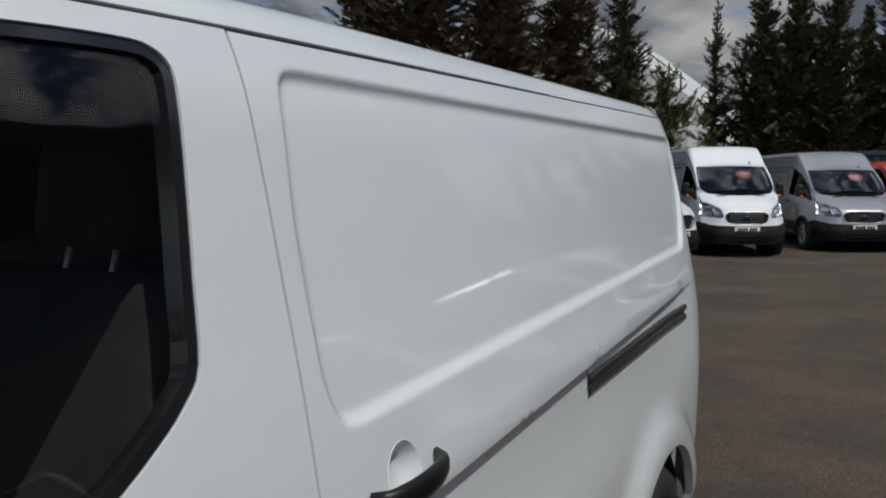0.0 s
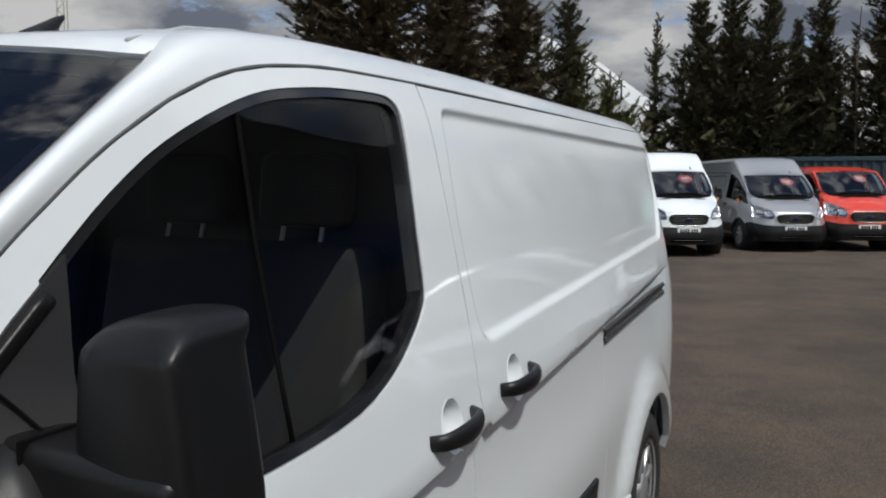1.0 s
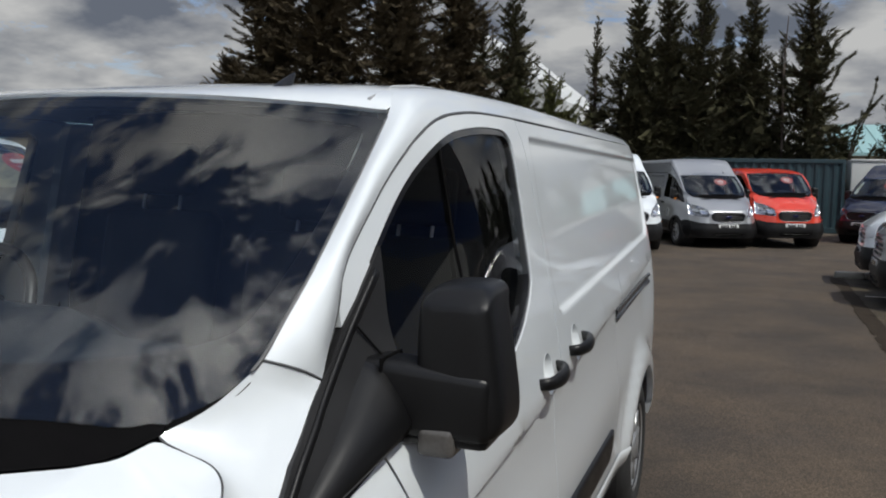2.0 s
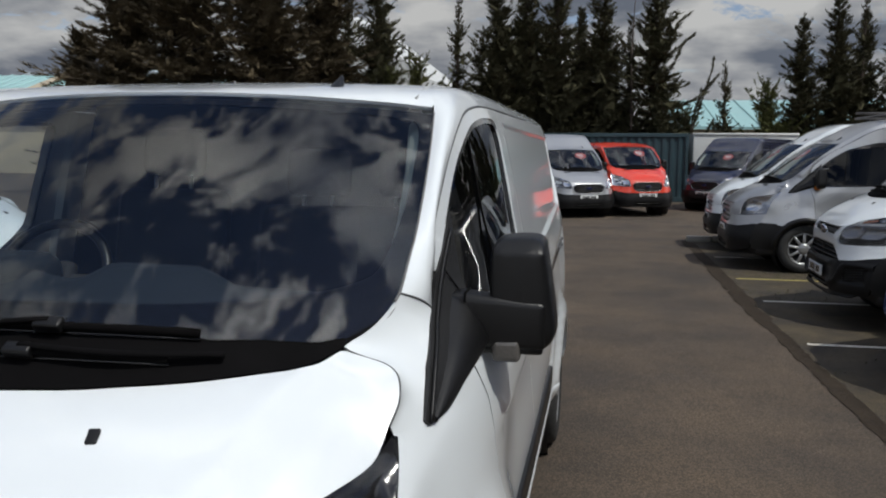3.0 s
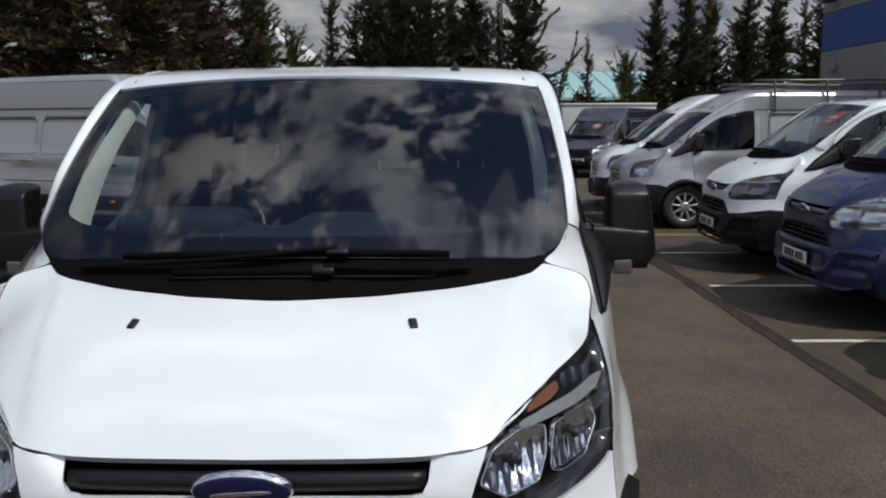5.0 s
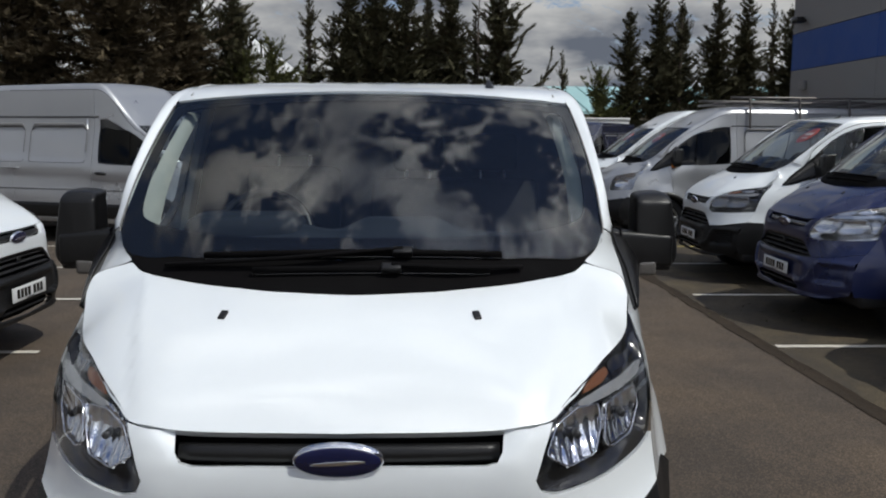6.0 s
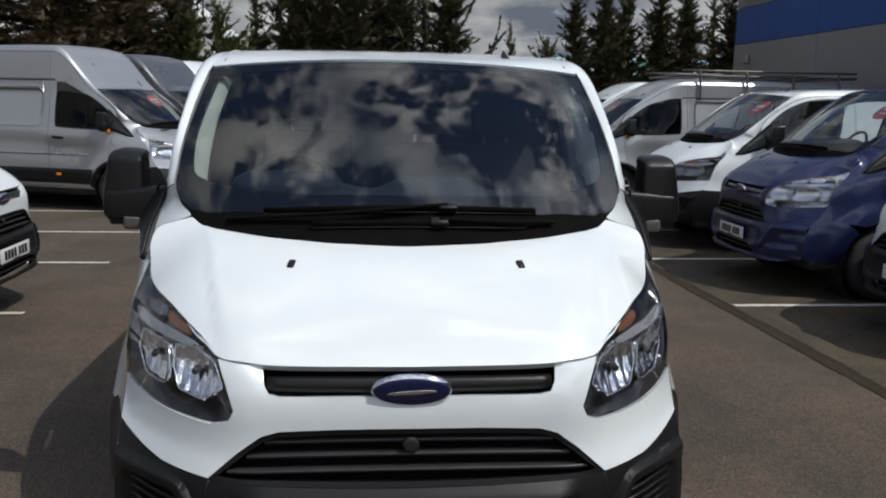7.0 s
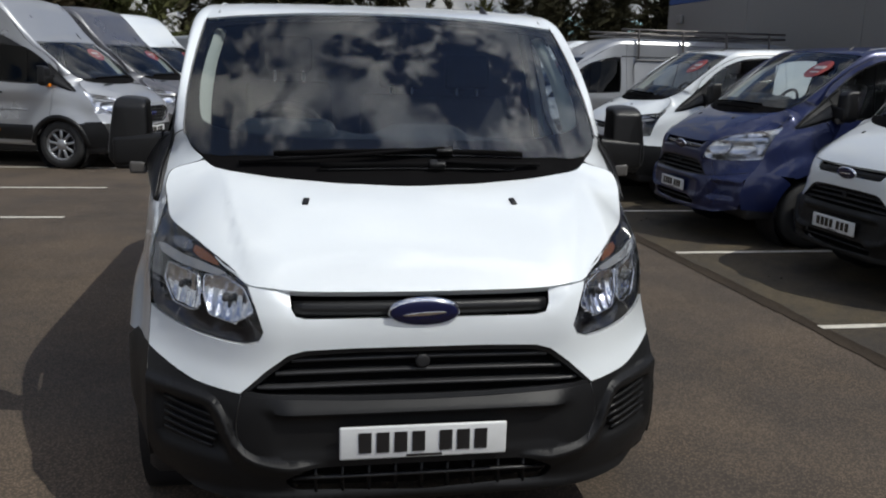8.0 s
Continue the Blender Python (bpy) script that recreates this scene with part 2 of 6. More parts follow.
def patch(poly, surf, res=0.05, holes=(), loops=(), depth=0.015, centre=(0, 2.2, 0.9), gap=0.0, lift=0.0):
    """A sheet over a region of a surface, cut to an outline, with its edges turned in."""
    if gap:
        poly = shrink(poly, gap)
        holes = [shrink(h, -gap) for h in holes]
    rings = [dense(poly, res)] + [dense(h, res) for h in holes]
    extra = [dense(q, res) for q in loops]
    pts, edges = [], []
    for ring in rings:
        k = len(pts)
        pts += list(ring)
        edges += [(k + i, k + (i + 1) % len(ring)) for i in range(len(ring))]
    nb = len(pts)
    lo, hi = rings[0].min(0), rings[0].max(0)
    gx, gy = np.meshgrid(np.arange(lo[0] + res / 2, hi[0], res), np.arange(lo[1] + res / 2, hi[1], res))
    grid = np.stack([gx.ravel(), gy.ravel()], 1)
    cand = [grid] + extra
    for gi, c in enumerate(cand):
        if not len(c):
            continue
        ok = inside(c, rings[0])
        for h in rings[1:]:
            ok &= ~inside(c, h)
        for ring in rings:
            ok &= edge_distance(c, ring) > res * (0.45 if gi == 0 else 0.12)
        if gi == 0:
            for e in extra:
                ok &= edge_distance(c, e) > res * 0.3
        pts += list(c[ok])
    v2, _, faces, ov, _, _ = delaunay(pts, edges)
    v2 = np.array([tuple(p) for p in v2])
    cen = np.array([v2[list(f)].mean(0) for f in faces])
    keep = inside(cen, rings[0])
    for h in rings[1:]:
        keep &= ~inside(cen, h)
    tri_ = np.array([tuple(f[:3]) for f in faces])
    e1_, e2_ = v2[tri_[:, 1]] - v2[tri_[:, 0]], v2[tri_[:, 2]] - v2[tri_[:, 0]]
    keep &= np.abs(e1_[:, 0] * e2_[:, 1] - e1_[:, 1] * e2_[:, 0]) > 4e-6
    faces = [f for f, k in zip(faces, keep) if k]
    v3 = np.asarray(surf(v2[:, 0], v2[:, 1]), float).T
    fa = np.array(faces)
    nn = np.cross(v3[fa[:, 1]] - v3[fa[:, 0]], v3[fa[:, 2]] - v3[fa[:, 0]])
    mid = v3[fa].mean(1)
    if np.sum(nn * (mid - np.array(centre))) < 0:
        faces = [tuple(reversed(f)) for f in faces]
        nn = -nn
    vn = np.zeros_like(v3)
    for j in range(3):
        np.add.at(vn, fa[:, j], nn)
    vn /= np.maximum(np.linalg.norm(vn, axis=1), 1e-12)[:, None]
    v3 = v3 + vn * lift
    verts, out = list(v3), list(map(tuple, faces))
    if depth:
        where = {}
        for new_i, olds in enumerate(ov):
            for o in olds:
                where[o] = new_i
        cnt = {}
        for f in faces:
            for a, b in zip(f, f[1:] + f[:1]):
                cnt[(a, b)] = 1
        for a, b in list(cnt):
            if (b, a) not in cnt:
                k = len(verts)
                verts += [v3[a], v3[b], v3[b] - vn[b] * depth, v3[a] - vn[a] * depth]
                out.append((k + 1, k, k + 3, k + 2))
    return np.array(verts), out


def loft(curves, n=6, bulge=0.0, centre=(0, 2.2, 0.9)):
    """A skin over two or more 3D lines of the same count."""
    c = [np.asarray(q, float) for q in curves]
    rows = []
    for i in range(len(c) - 1):
        for j in range(n):
            t = j / n
            rows.append(c[i] * (1 - t) + c[i + 1] * t)
    rows.append(c[-1])
    rows = np.array(rows)
    r, k = rows.shape[:2]
    f = [(a * k + b, a * k + b + 1, (a + 1) * k + b + 1, (a + 1) * k + b) for a in range(r - 1) for b in range(k - 1)]
    v = rows.reshape(-1, 3)
    q = np.array(f)
    nn = np.cross(v[q[:, 1]] - v[q[:, 0]], v[q[:, 3]] - v[q[:, 0]])
    if np.sum(nn * (v[q].mean(1) - np.array(centre))) < 0:
        f = [tuple(reversed(x)) for x in f]
        nn = -nn
    if bulge:
        vn = np.zeros_like(v)
        for j in range(4):
            np.add.at(vn, q[:, j], nn)
        vn /= np.maximum(np.linalg.norm(vn, axis=1), 1e-12)[:, None]
        w = np.repeat(np.sin(np.linspace(0, math.pi, r)), k)
        v = v + vn * (bulge * w)[:, None]
    return v, f


def relaxed(vf, rows, rounds=60):
    """Evens out a skin of the given number of rows, its rim held."""
    v, f = vf
    g = np.asarray(v, float).reshape(rows, -1, 3).copy()
    for _ in range(rounds):
        g[1:-1, 1:-1] = (g[:-2, 1:-1] + g[2:, 1:-1] + g[1:-1, :-2] + g[1:-1, 2:]) / 4
    return g.reshape(-1, 3), f


def resample(line, n):
    p = np.asarray(line, float)
    d = np.concatenate([[0], np.cumsum(np.linalg.norm(np.diff(p, axis=0), axis=1))])
    t = np.linspace(0, d[-1], n)
    return np.stack([np.interp(t, d, p[:, i]) for i in range(p.shape[1])], 1)


def tube(line, r, sides=8, cap=True, squash=(1, 1), up=(0, 0, 1)):
    p = np.asarray(line, float)
    rad = np.broadcast_to(np.asarray(r, float), (len(p),))
    t = np.gradient(p, axis=0)
    t /= np.maximum(np.linalg.norm(t, axis=1), 1e-9)[:, None]
    v = []
    for i, q in enumerate(p):
        u = np.array(up, float) - t[i] * np.dot(up, t[i])
        if np.linalg.norm(u) < 1e-3:
            u = np.array((1.0, 0, 0)) - t[i] * t[i][0]
        u /= np.linalg.norm(u)
        w = np.cross(t[i], u)
        for j in range(sides):
            a = 2 * math.pi * j / sides
            v.append(q + rad[i] * (math.cos(a) * u * squash[0] + math.sin(a) * w * squash[1]))
    k = len(p)
    f = [(i * sides + j, i * sides + (j + 1) % sides, (i + 1) * sides + (j + 1) % sides, (i + 1) * sides + j)
         for i in range(k - 1) for j in range(sides)]
    if cap:
        f += [tuple(reversed(range(sides))), tuple((k - 1) * sides + j for j in range(sides))]
    return np.array(v), f


def lathe(profile, n=24, axis="x"):
    """profile: (along, radius) pairs turned round an axis through the origin."""
    v, f = [], []
    k = len(profile)
    for i in range(n):
        a = 2 * math.pi * i / n
        for s, r in profile:
            v.append((s, r * math.cos(a), r * math.sin(a)) if axis == "x" else (r * math.cos(a), r * math.sin(a), s))
    for i in range(n):
        for j in range(k - 1):
            a, b = i * k + j, ((i + 1) % n) * k + j
            f.append((a, b, b + 1, a + 1))
    return np.array(v), f


def block(lo, hi, bevel=0.01, seg=2, warp=None):
    """A box with rounded edges between two corners."""
    bm = bmesh.new()
    bmesh.ops.create_cube(bm, size=1)
    lo, hi = np.array(lo, float), np.array(hi, float)
    for q in bm.verts:
        q.co = Vector((lo + hi) / 2 + np.array(q.co) * (hi - lo))
    if bevel:
        bmesh.ops.bevel(bm, geom=bm.edges[:], offset=min(bevel, float((hi - lo).min()) * 0.49), segments=seg, profile=0.6, affect="EDGES")
    bm.verts.index_update()
    v = np.array([tuple(q.co) for q in bm.verts])
    f = [tuple(q.index for q in face.verts) for face in bm.faces]
    bm.free()
    return (v if warp is None else warp(v)), f


def smooth(a, b, x):
    t = np.clip((x - a) / (b - a), 0, 1)
    return t * t * (3 - 2 * t)


# ---- the shape of a van, nose at y = 0, middle at x = 0 ----
ZL = np.arange(0.25, 1.95, 0.15)
WID = np.array([0.955, 0.975, 0.985, 0.992, 0.995, 0.993, 0.983, 0.957, 0.925, 0.893, 0.857, 0.80])


def cubic(x, xs, ys):
    i = np.clip(((x - xs[0]) / (xs[1] - xs[0])).astype(int), 0, len(xs) - 2)
    t = (x - xs[i]) / (xs[1] - xs[0])
    g = lambda k: ys[np.clip(k, 0, len(ys) - 1)]
    a, b, c, d = g(i - 1), g(i), g(i + 1), g(i + 2)
    return 0.5 * (2 * b + (c - a) * t + (2 * a - 5 * b + 4 * c - d) * t * t + (3 * b - a - 3 * c + d) * t ** 3)


ARCHES = ((0.95, 0.335), (3.88, 0.335))
PANEL = rounded([(2.175, 1.250), (4.31, 1.345), (4.47, 1.60), (4.42, 1.757), (2.175, 1.785), (2.145, 1.55), (2.145, 1.32)], 0.05, 4)


def side_x(y, z, panel=True):
    """Half width of the body at y and z."""
    y, z = np.asarray(y, float), np.asarray(z, float)
    w = cubic(z, ZL, WID)
    a = np.interp(z, [0.4, 0.66, 0.83, 1.1, 1.3, 1.45, 1.9], [0.05, 0.06, 0.105, 0.175, 0.25, 0.15, 0.16])
    y1 = np.interp(z, [0.4, 0.66, 0.83, 1.1, 1.3, 1.45, 1.9], [1.2, 1.2, 1.25, 1.42, 1.6, 1.9, 1.9])
    w = w - a * np.clip((y1 - y) / (y1 - 0.5), 0, 3) ** 2.2
    w = w - 0.04 * smooth(1.22, 1.42, z) * np.clip((2.0 - y) / 1.0, 0, 1.2) ** 1.5
    w = w - 0.10 * smooth(4.30, 4.68, y) ** 2
    zc = 1.096 + 0.068 * (y - 2.37)
    under = smooth(0.0, 0.016, zc - z) * (1 - smooth(0.12, 0.42, zc - z))
    fade = 1 - smooth(4.0, 4.5, y)
    w = w - 0.023 * under * smooth(0.9, 1.6, y) * fade
    w = w + 0.008 * np.exp(-((z - zc - 0.02) / 0.035) ** 2) * smooth(1.0, 1.8, y) * fade
    for cy, cz in ARCHES:
        r = np.hypot(y - cy, z - cz)
        w = w + (0.034 * smooth(0.60, 0.43, r) if cy < 2 else 0.034 * smooth(0.555, 0.45, r)) * smooth(0.30, 0.5, z)
    if panel:
        shp = w.shape
        p = np.stack([np.broadcast_to(y, shp).ravel(), np.broadcast_to(z, shp).ravel()], 1)
        near = (p[:, 0] > 2.0) & (p[:, 1] > 1.15)
        if near.any():
            d = np.zeros(len(p))
            q = p[near]
            d[near] = np.where(inside(q, PANEL), smooth(0.0, 0.023, edge_distance(q, PANEL)), 0)
            w = w - 0.013 * d.reshape(shp)
    return w


def side(y, z):
    return side_x(y, z), y, z


NZ = np.linspace(0.28, 1.26, 99)
_n = crom([(0.28, 0.03), (0.33, -0.005), (0.38, -0.022), (0.45, -0.025), (0.56, -0.02), (0.62, -0.012), (0.66, 0.0), (0.72, 0.014), (0.775, 0.016), (0.83, 0.014), (0.88, 0.018), (0.91, 0.026),
           (0.958, 0.046), (1.035, 0.105), (1.10, 0.20), (1.178, 0.317), (1.233, 0.45), (1.26, 0.52)], 6)
NOSE = np.interp(NZ, _n[:, 0], _n[:, 1])
_c = crom([(0.28, 1.4), (0.5, 1.22), (0.66, 1.38), (0.74, 1.65), (0.83, 1.95), (0.92, 2.0), (1.26, 2.0)], 6)
CURL = np.interp(NZ, _c[:, 0], _c[:, 1])


def nose_y(z):
    return np.interp(z, NZ, NOSE)


def face(x, z):
    """The front, below the bonnet."""
    x, z = np.asarray(x, float), np.asarray(z, float)
    return x, nose_y(z) + np.interp(z, NZ, CURL) * np.maximum(0, np.abs(x) - 0.42) ** 2 + 0.02 * x * x, z


LAMP_EDGE = ([0.70, 0.83, 0.87, 0.95, 1.00, 1.05, 1.10, 1.14], [0.870, 0.871, 0.872, 0.874, 0.870, 0.863, 0.852, 0.840])


def wing_x(y, z):
    """The side, drawn in to meet the outer edge of the lamp."""
    y, z = np.asarray(y, float), np.asarray(z, float)
    xl = np.interp(z, *LAMP_EDGE)
    yl = face(xl, z)[1]
    return side_x(y, z, False) + (xl - side_x(yl, z, False)) * np.exp(-np.maximum(0, (y - yl) / 0.13) ** 2) * (1 - smooth(1.14, 1.20, z))


def wing_side(y, z):
    return wing_x(y, z), y, z


def crown_z(x, y):
    """The middle of the bonnet between its two creases."""
    ax = np.abs(x)
    k = smooth(0.05, 0.45, y)
    q = y - k * 0.28 * x * x - (1 - k) * (0.02 * x * x + 2.0 * np.maximum(0, ax - 0.42) ** 2)
    z = np.interp(q, np.linspace(0.0, 0.62, 156), BON)
    # the rear lip runs level with the foot of the windscreen
    a = np.minimum(ax, 0.70)
    ye = np.interp(a, FOOT[:, 0], FOOT[:, 1])
    lip = screen_z(a, ye) - 0.007 - np.interp(ye - 0.28 * a * a, np.linspace(0.0, 0.62, 156), BON)
    return z + lip * smooth(0.30, 0.0, ye - y)


def bonnet_z(x, y):
    x, y = np.asarray(x, float), np.asarray(y, float)
    ax = np.abs(x)
    z = crown_z(x, y)
    nose = z - 0.95 * np.maximum(0, ax - 0.50) ** 2 + 0.020 * smooth(0.22, 0.60, ax) * smooth(0.06, 0.26, y)
    # outside the crease a narrow band steps down, then the skin falls to the lamp and the wing
    xi, xc = np.interp(y, BAND[:, 1], BAND[:, 0]), np.interp(y, FOLD[:, 1], FOLD[:, 0])
    xo, zo = np.interp(y, RIM[:, 1], RIM[:, 0]), np.interp(y, RIM[:, 1], RIM[:, 2])
    zi = crown_z(xi, y)
    slope = 0.62
    band = zi - slope * (ax - xi)
    zc = zi - slope * (xc - xi)
    d, w = ax - xc, np.maximum(0.03, xo - xc)
    flank = zc - 0.30 * d - (zc - zo - 0.30 * w) / w ** 2 * d * d
    low = np.where(ax > xc, flank, band)
    z = 0.5 * (z + low - np.sqrt((z - low) ** 2 + 0.004 ** 2)) + 0.002 * np.exp(-((ax - xi) / 0.02) ** 2)
    f = smooth(0.06, 0.17, y)
    return nose * (1 - f) + z * f


FOOT = crom([(-0.20, 0.4685), (0, 0.450), (0.20, 0.4685), (0.333, 0.4985), (0.458, 0.538), (0.578, 0.591), (0.657, 0.634), (0.71, 0.688)], 8)[8:]
FOLD = crom([(0.480, 0.0), (0.518, 0.06), (0.542, 0.11), (0.560, 0.174), (0.583, 0.271), (0.610, 0.399), (0.619, 0.46), (0.630, 0.53), (0.642, 0.58), (0.658, 0.633), (0.687, 0.664), (0.711, 0.688), (0.721, 0.70)], 6)
BAND = crom([(0.430, 0.0), (0.470, 0.06), (0.502, 0.11), (0.527, 0.165), (0.552, 0.24), (0.589, 0.38), (0.607, 0.46), (0.624, 0.53), (0.639, 0.58), (0.657, 0.633), (0.686, 0.664), (0.710, 0.688), (0.72, 0.70)], 6)
RIM = crom([(0.575, 0.146, 1.0044), (0.62, 0.201, 1.0245), (0.66, 0.263, 1.0487), (0.7, 0.326, 1.0687), (0.767, 0.432, 1.0906), (0.812, 0.537, 1.1082), (0.826, 0.6, 1.163), (0.835, 0.645, 1.203), (0.822, 0.676, 1.243), (0.81, 0.7, 1.262)], 6)
BON = np.interp(np.linspace(0.0, 0.62, 156), crom([(0.0, 0.90), (0.046, 0.958), (0.12, 1.035), (0.20, 1.10), (0.317, 1.178), (0.45, 1.236), (0.55, 1.268), (0.62, 1.286)], 6)[:, 0],
                crom([(0.0, 0.90), (0.046, 0.958), (0.12, 1.035), (0.20, 1.10), (0.317, 1.178), (0.45, 1.236), (0.55, 1.268), (0.62, 1.286)], 6)[:, 1])


def bonnet(x, y):
    return x, y, bonnet_z(x, y)


def screen_z(x, y):
    s = y - 0.45 - 0.33 * x * x
    return 1.233 + 0.74 * s + 0.03 * np.sin(np.clip(s / 0.83, 0, 1) * math.pi)


def screen(x, y):
    return x, y, screen_z(x, y)


def roof_z(x, y):
    x, y = np.asarray(x, float), np.asarray(y, float)
    flat_ = lambda y_: np.interp(y_, np.linspace(1.2, 4.7, 176), ROOF) - 0.009 * (x / 0.7) ** 2 - 0.007 * np.abs(x / 0.7) ** 6
    ye = 1.264 + 0.227 * x * x
    drop = flat_(ye) - screen_z(x, ye) - 0.003
    return flat_(y) - drop * np.exp(-np.maximum(0, y - ye) / 0.05)


_r = crom([(1.2, 1.835), (1.44, 1.870), (1.60, 1.889), (1.80, 1.899), (2.4, 1.911), (3.4, 1.900), (4.3, 1.884), (4.7, 1.852)], 8)
ROOF = np.interp(np.linspace(1.2, 4.7, 176), _r[:, 0], _r[:, 1])


def roof(x, y):
    return x, y, roof_z(x, y)


# outlines
WINDOW = np.array([(1.06, 1.455), (1.146, 1.533), (1.23, 1.605), (1.33, 1.673), (1.457, 1.731), (1.558, 1.762), (1.666, 1.777), (1.77, 1.785), (1.90, 1.787),
                   (1.950, 1.781), (1.975, 1.757), (1.974, 1.71), (1.963, 1.62), (1.945, 1.50), (1.93, 1.40), (1.90, 1.362), (1.85, 1.325),
                   (1.76, 1.276), (1.62, 1.235), (1.40, 1.219), (1.15, 1.215), (1.06, 1.22), (1.02, 1.30), (1.01, 1.40)])
DOOR_TOP = [(1.010, 1.440), (1.030, 1.484), (1.06, 1.522), (1.10, 1.558), (1.145, 1.594), (1.20, 1.637), (1.255, 1.675), (1.354, 1.732), (1.44, 1.769), (1.50, 1.788), (1.58, 1.804), (1.69, 1.816), (1.80, 1.822), (2.10, 1.826)]
PILLAR = [(0.93, 1.33), (0.965, 1.370), (0.995, 1.408)] + DOOR_TOP[:-1] + [(2.13, 1.826)]
TRI = np.array([(0.705, 1.140), (0.749, 1.184), (0.795, 1.232), (0.85, 1.273), (0.907, 1.315), (0.957, 1.352), (1.014, 1.405), (1.078, 1.468), (1.152, 1.534), (1.128, 1.33), (1.12, 1.215), (1.0, 1.20), (0.86, 1.153), (0.803, 1.136), (0.722, 1.127), (0.709, 1.130)])
LAMP = np.array([(0.484, 0.846), (0.506, 0.915), (0.530, 0.970), (0.572, 1.008), (0.62, 1.034), (0.70, 1.068), (0.765, 1.086), (0.812, 1.112), (0.830, 1.138), (0.838, 1.14),
                 (0.848, 1.10), (0.859, 1.05), (0.870, 0.95), (0.867, 0.87), (0.845, 0.828), (0.72, 0.812), (0.62, 0.806), (0.546, 0.803), (0.50, 0.815)])
GRILLE = [(0.0, 0.783), (0.20, 0.783), (0.355, 0.778), (0.405, 0.765), (0.47, 0.718), (0.548, 0.655), (0.50, 0.648), (0.36, 0.643), (0.2, 0.638), (0.0, 0.636)]
LOWER = [(0.0, 0.424), (0.355, 0.422), (0.43, 0.386), (0.40, 0.345), (0.0, 0.330)]


def both(pts):
    """A closed outline from its right half, which starts and ends on the middle."""
    p = np.asarray(pts, float)
    return np.concatenate([p, (p * (-1, 1))[::-1][1:-1]]) if abs(p[-1][0]) < 1e-6 and abs(p[0][0]) < 1e-6 else p


CREASE = [np.array([(y, 1.096 + 0.068 * (y - 2.37) - d) for y in np.linspace(1.2, 4.3, 80)] + [(y, 1.0955 + 0.068 * (y - 2.37) - d) for y in np.linspace(4.3, 1.2, 80)]) for d in (0.0, 0.008, 0.017)]


def wheel(parent, x, y, z, r=0.335, w=0.21, n=36, spokes=9):
    """Tyre, rim, spokes and bolts; the outer face looks to +x."""
    s = 1 if x > 0 else -1
    hold = new("wheel", None)
    hold.parent, hold.location = parent, (x, y, z)
    if s < 0:
        hold.rotation_euler = (0, 0, math.pi)
    prof = [(-w / 2, 0.62 * r), (-w / 2, 0.80 * r), (-w / 2 + 0.012, 0.93 * r), (-w / 2 + 0.035, 0.985 * r), (-0.03, r), (0.03, r), (w / 2 - 0.035, 0.985 * r),
            (w / 2 - 0.012, 0.93 * r), (w / 2, 0.80 * r), (w / 2 - 0.006, 0.64 * r), (w / 2 - 0.03, 0.62 * r)]
    part("tyre", lathe(prof, n), RUBBER, hold)
    rim = [(w / 2 - 0.012, 0.645 * r), (w / 2 - 0.006, 0.62 * r), (w / 2 - 0.02, 0.58 * r), (w / 2 - 0.07, 0.55 * r), (w / 2 - 0.09, 0.30 * r), (w / 2 - 0.09, 0.0)]
    part("rim", lathe(rim, n), material_dark, hold)
    items = []
    for i in range(spokes):
        a = 2 * math.pi * i / spokes
        b = block((w / 2 - 0.055, -0.018, 0.12 * r), (w / 2 - 0.02, 0.018, 0.61 * r), 0.006, 1)
        items.append(moved(b, Matrix.Rotation(a, 4, "X")))
    items.append(lathe([(w / 2 - 0.06, 0.24 * r), (w / 2 - 0.02, 0.22 * r), (w / 2 - 0.008, 0.15 * r), (w / 2 - 0.006, 0.0)], 18))
    items.append(lathe([(w / 2 - 0.03, 0.56 * r), (w / 2 - 0.008, 0.61 * r), (w / 2 - 0.008, 0.645 * r), (w / 2 - 0.03, 0.645 * r)], n))
    part("wheel_trim", joined(*items), ALLOY, hold)
    return hold


material_dark = material("dark_steel", (0.03, 0.03, 0.032), 0.5, metal=0.5, vary=0.15)


def plate(parent, y, z0, warp, w=0.52, h=0.106):
    """A number plate with plain bars for its characters."""
    v = block((-w / 2, y - 0.012, z0), (w / 2, y, z0 + h), 0.006, 2, warp)
    pl = part("number_plate", v, PLATEW, parent, "white number plate")
    x = -w * 0.39
    for i in range(7):
        x += 0.03 if i == 4 else 0
        part("plate_bar", block((x, y - 0.0150, z0 + 0.022), (x + 0.040, y - 0.0125, z0 + h - 0.018), 0, 1, warp), GLOSSB, pl, smooth=False)
        x += 0.055
    part("plate_bar", block((-0.055, y - 0.0150, z0 + 0.006), (0.055, y - 0.0125, z0 + 0.013), 0, 1, warp), GLOSSB, pl, smooth=False)
    return pl


def oval(w, h, n=32):
    return [(w / 2 * math.cos(2 * math.pi * i / n), h / 2 * math.sin(2 * math.pi * i / n)) for i in range(n)]


def disc(outline, thick, dome=0.0):
    """A flat or domed plate in x and z, its face to -y."""
    o = np.asarray(outline, float)
    k = len(o)
    rings = [(1.0, 0.0), (1.0, -thick * 0.6), (0.95, -thick), (0.6, -thick - dome * 0.7), (0.0, -thick - dome)]
    v, f = [], []
    for s, d in rings:
        v += [(p[0] * s, d, p[1] * s) for p in o]
    for i in range(len(rings) - 1):
        for j in range(k):
            f.append((i * k + j, i * k + (j + 1) % k, (i + 1) * k + (j + 1) % k, (i + 1) * k + j))
    return np.array(v), f


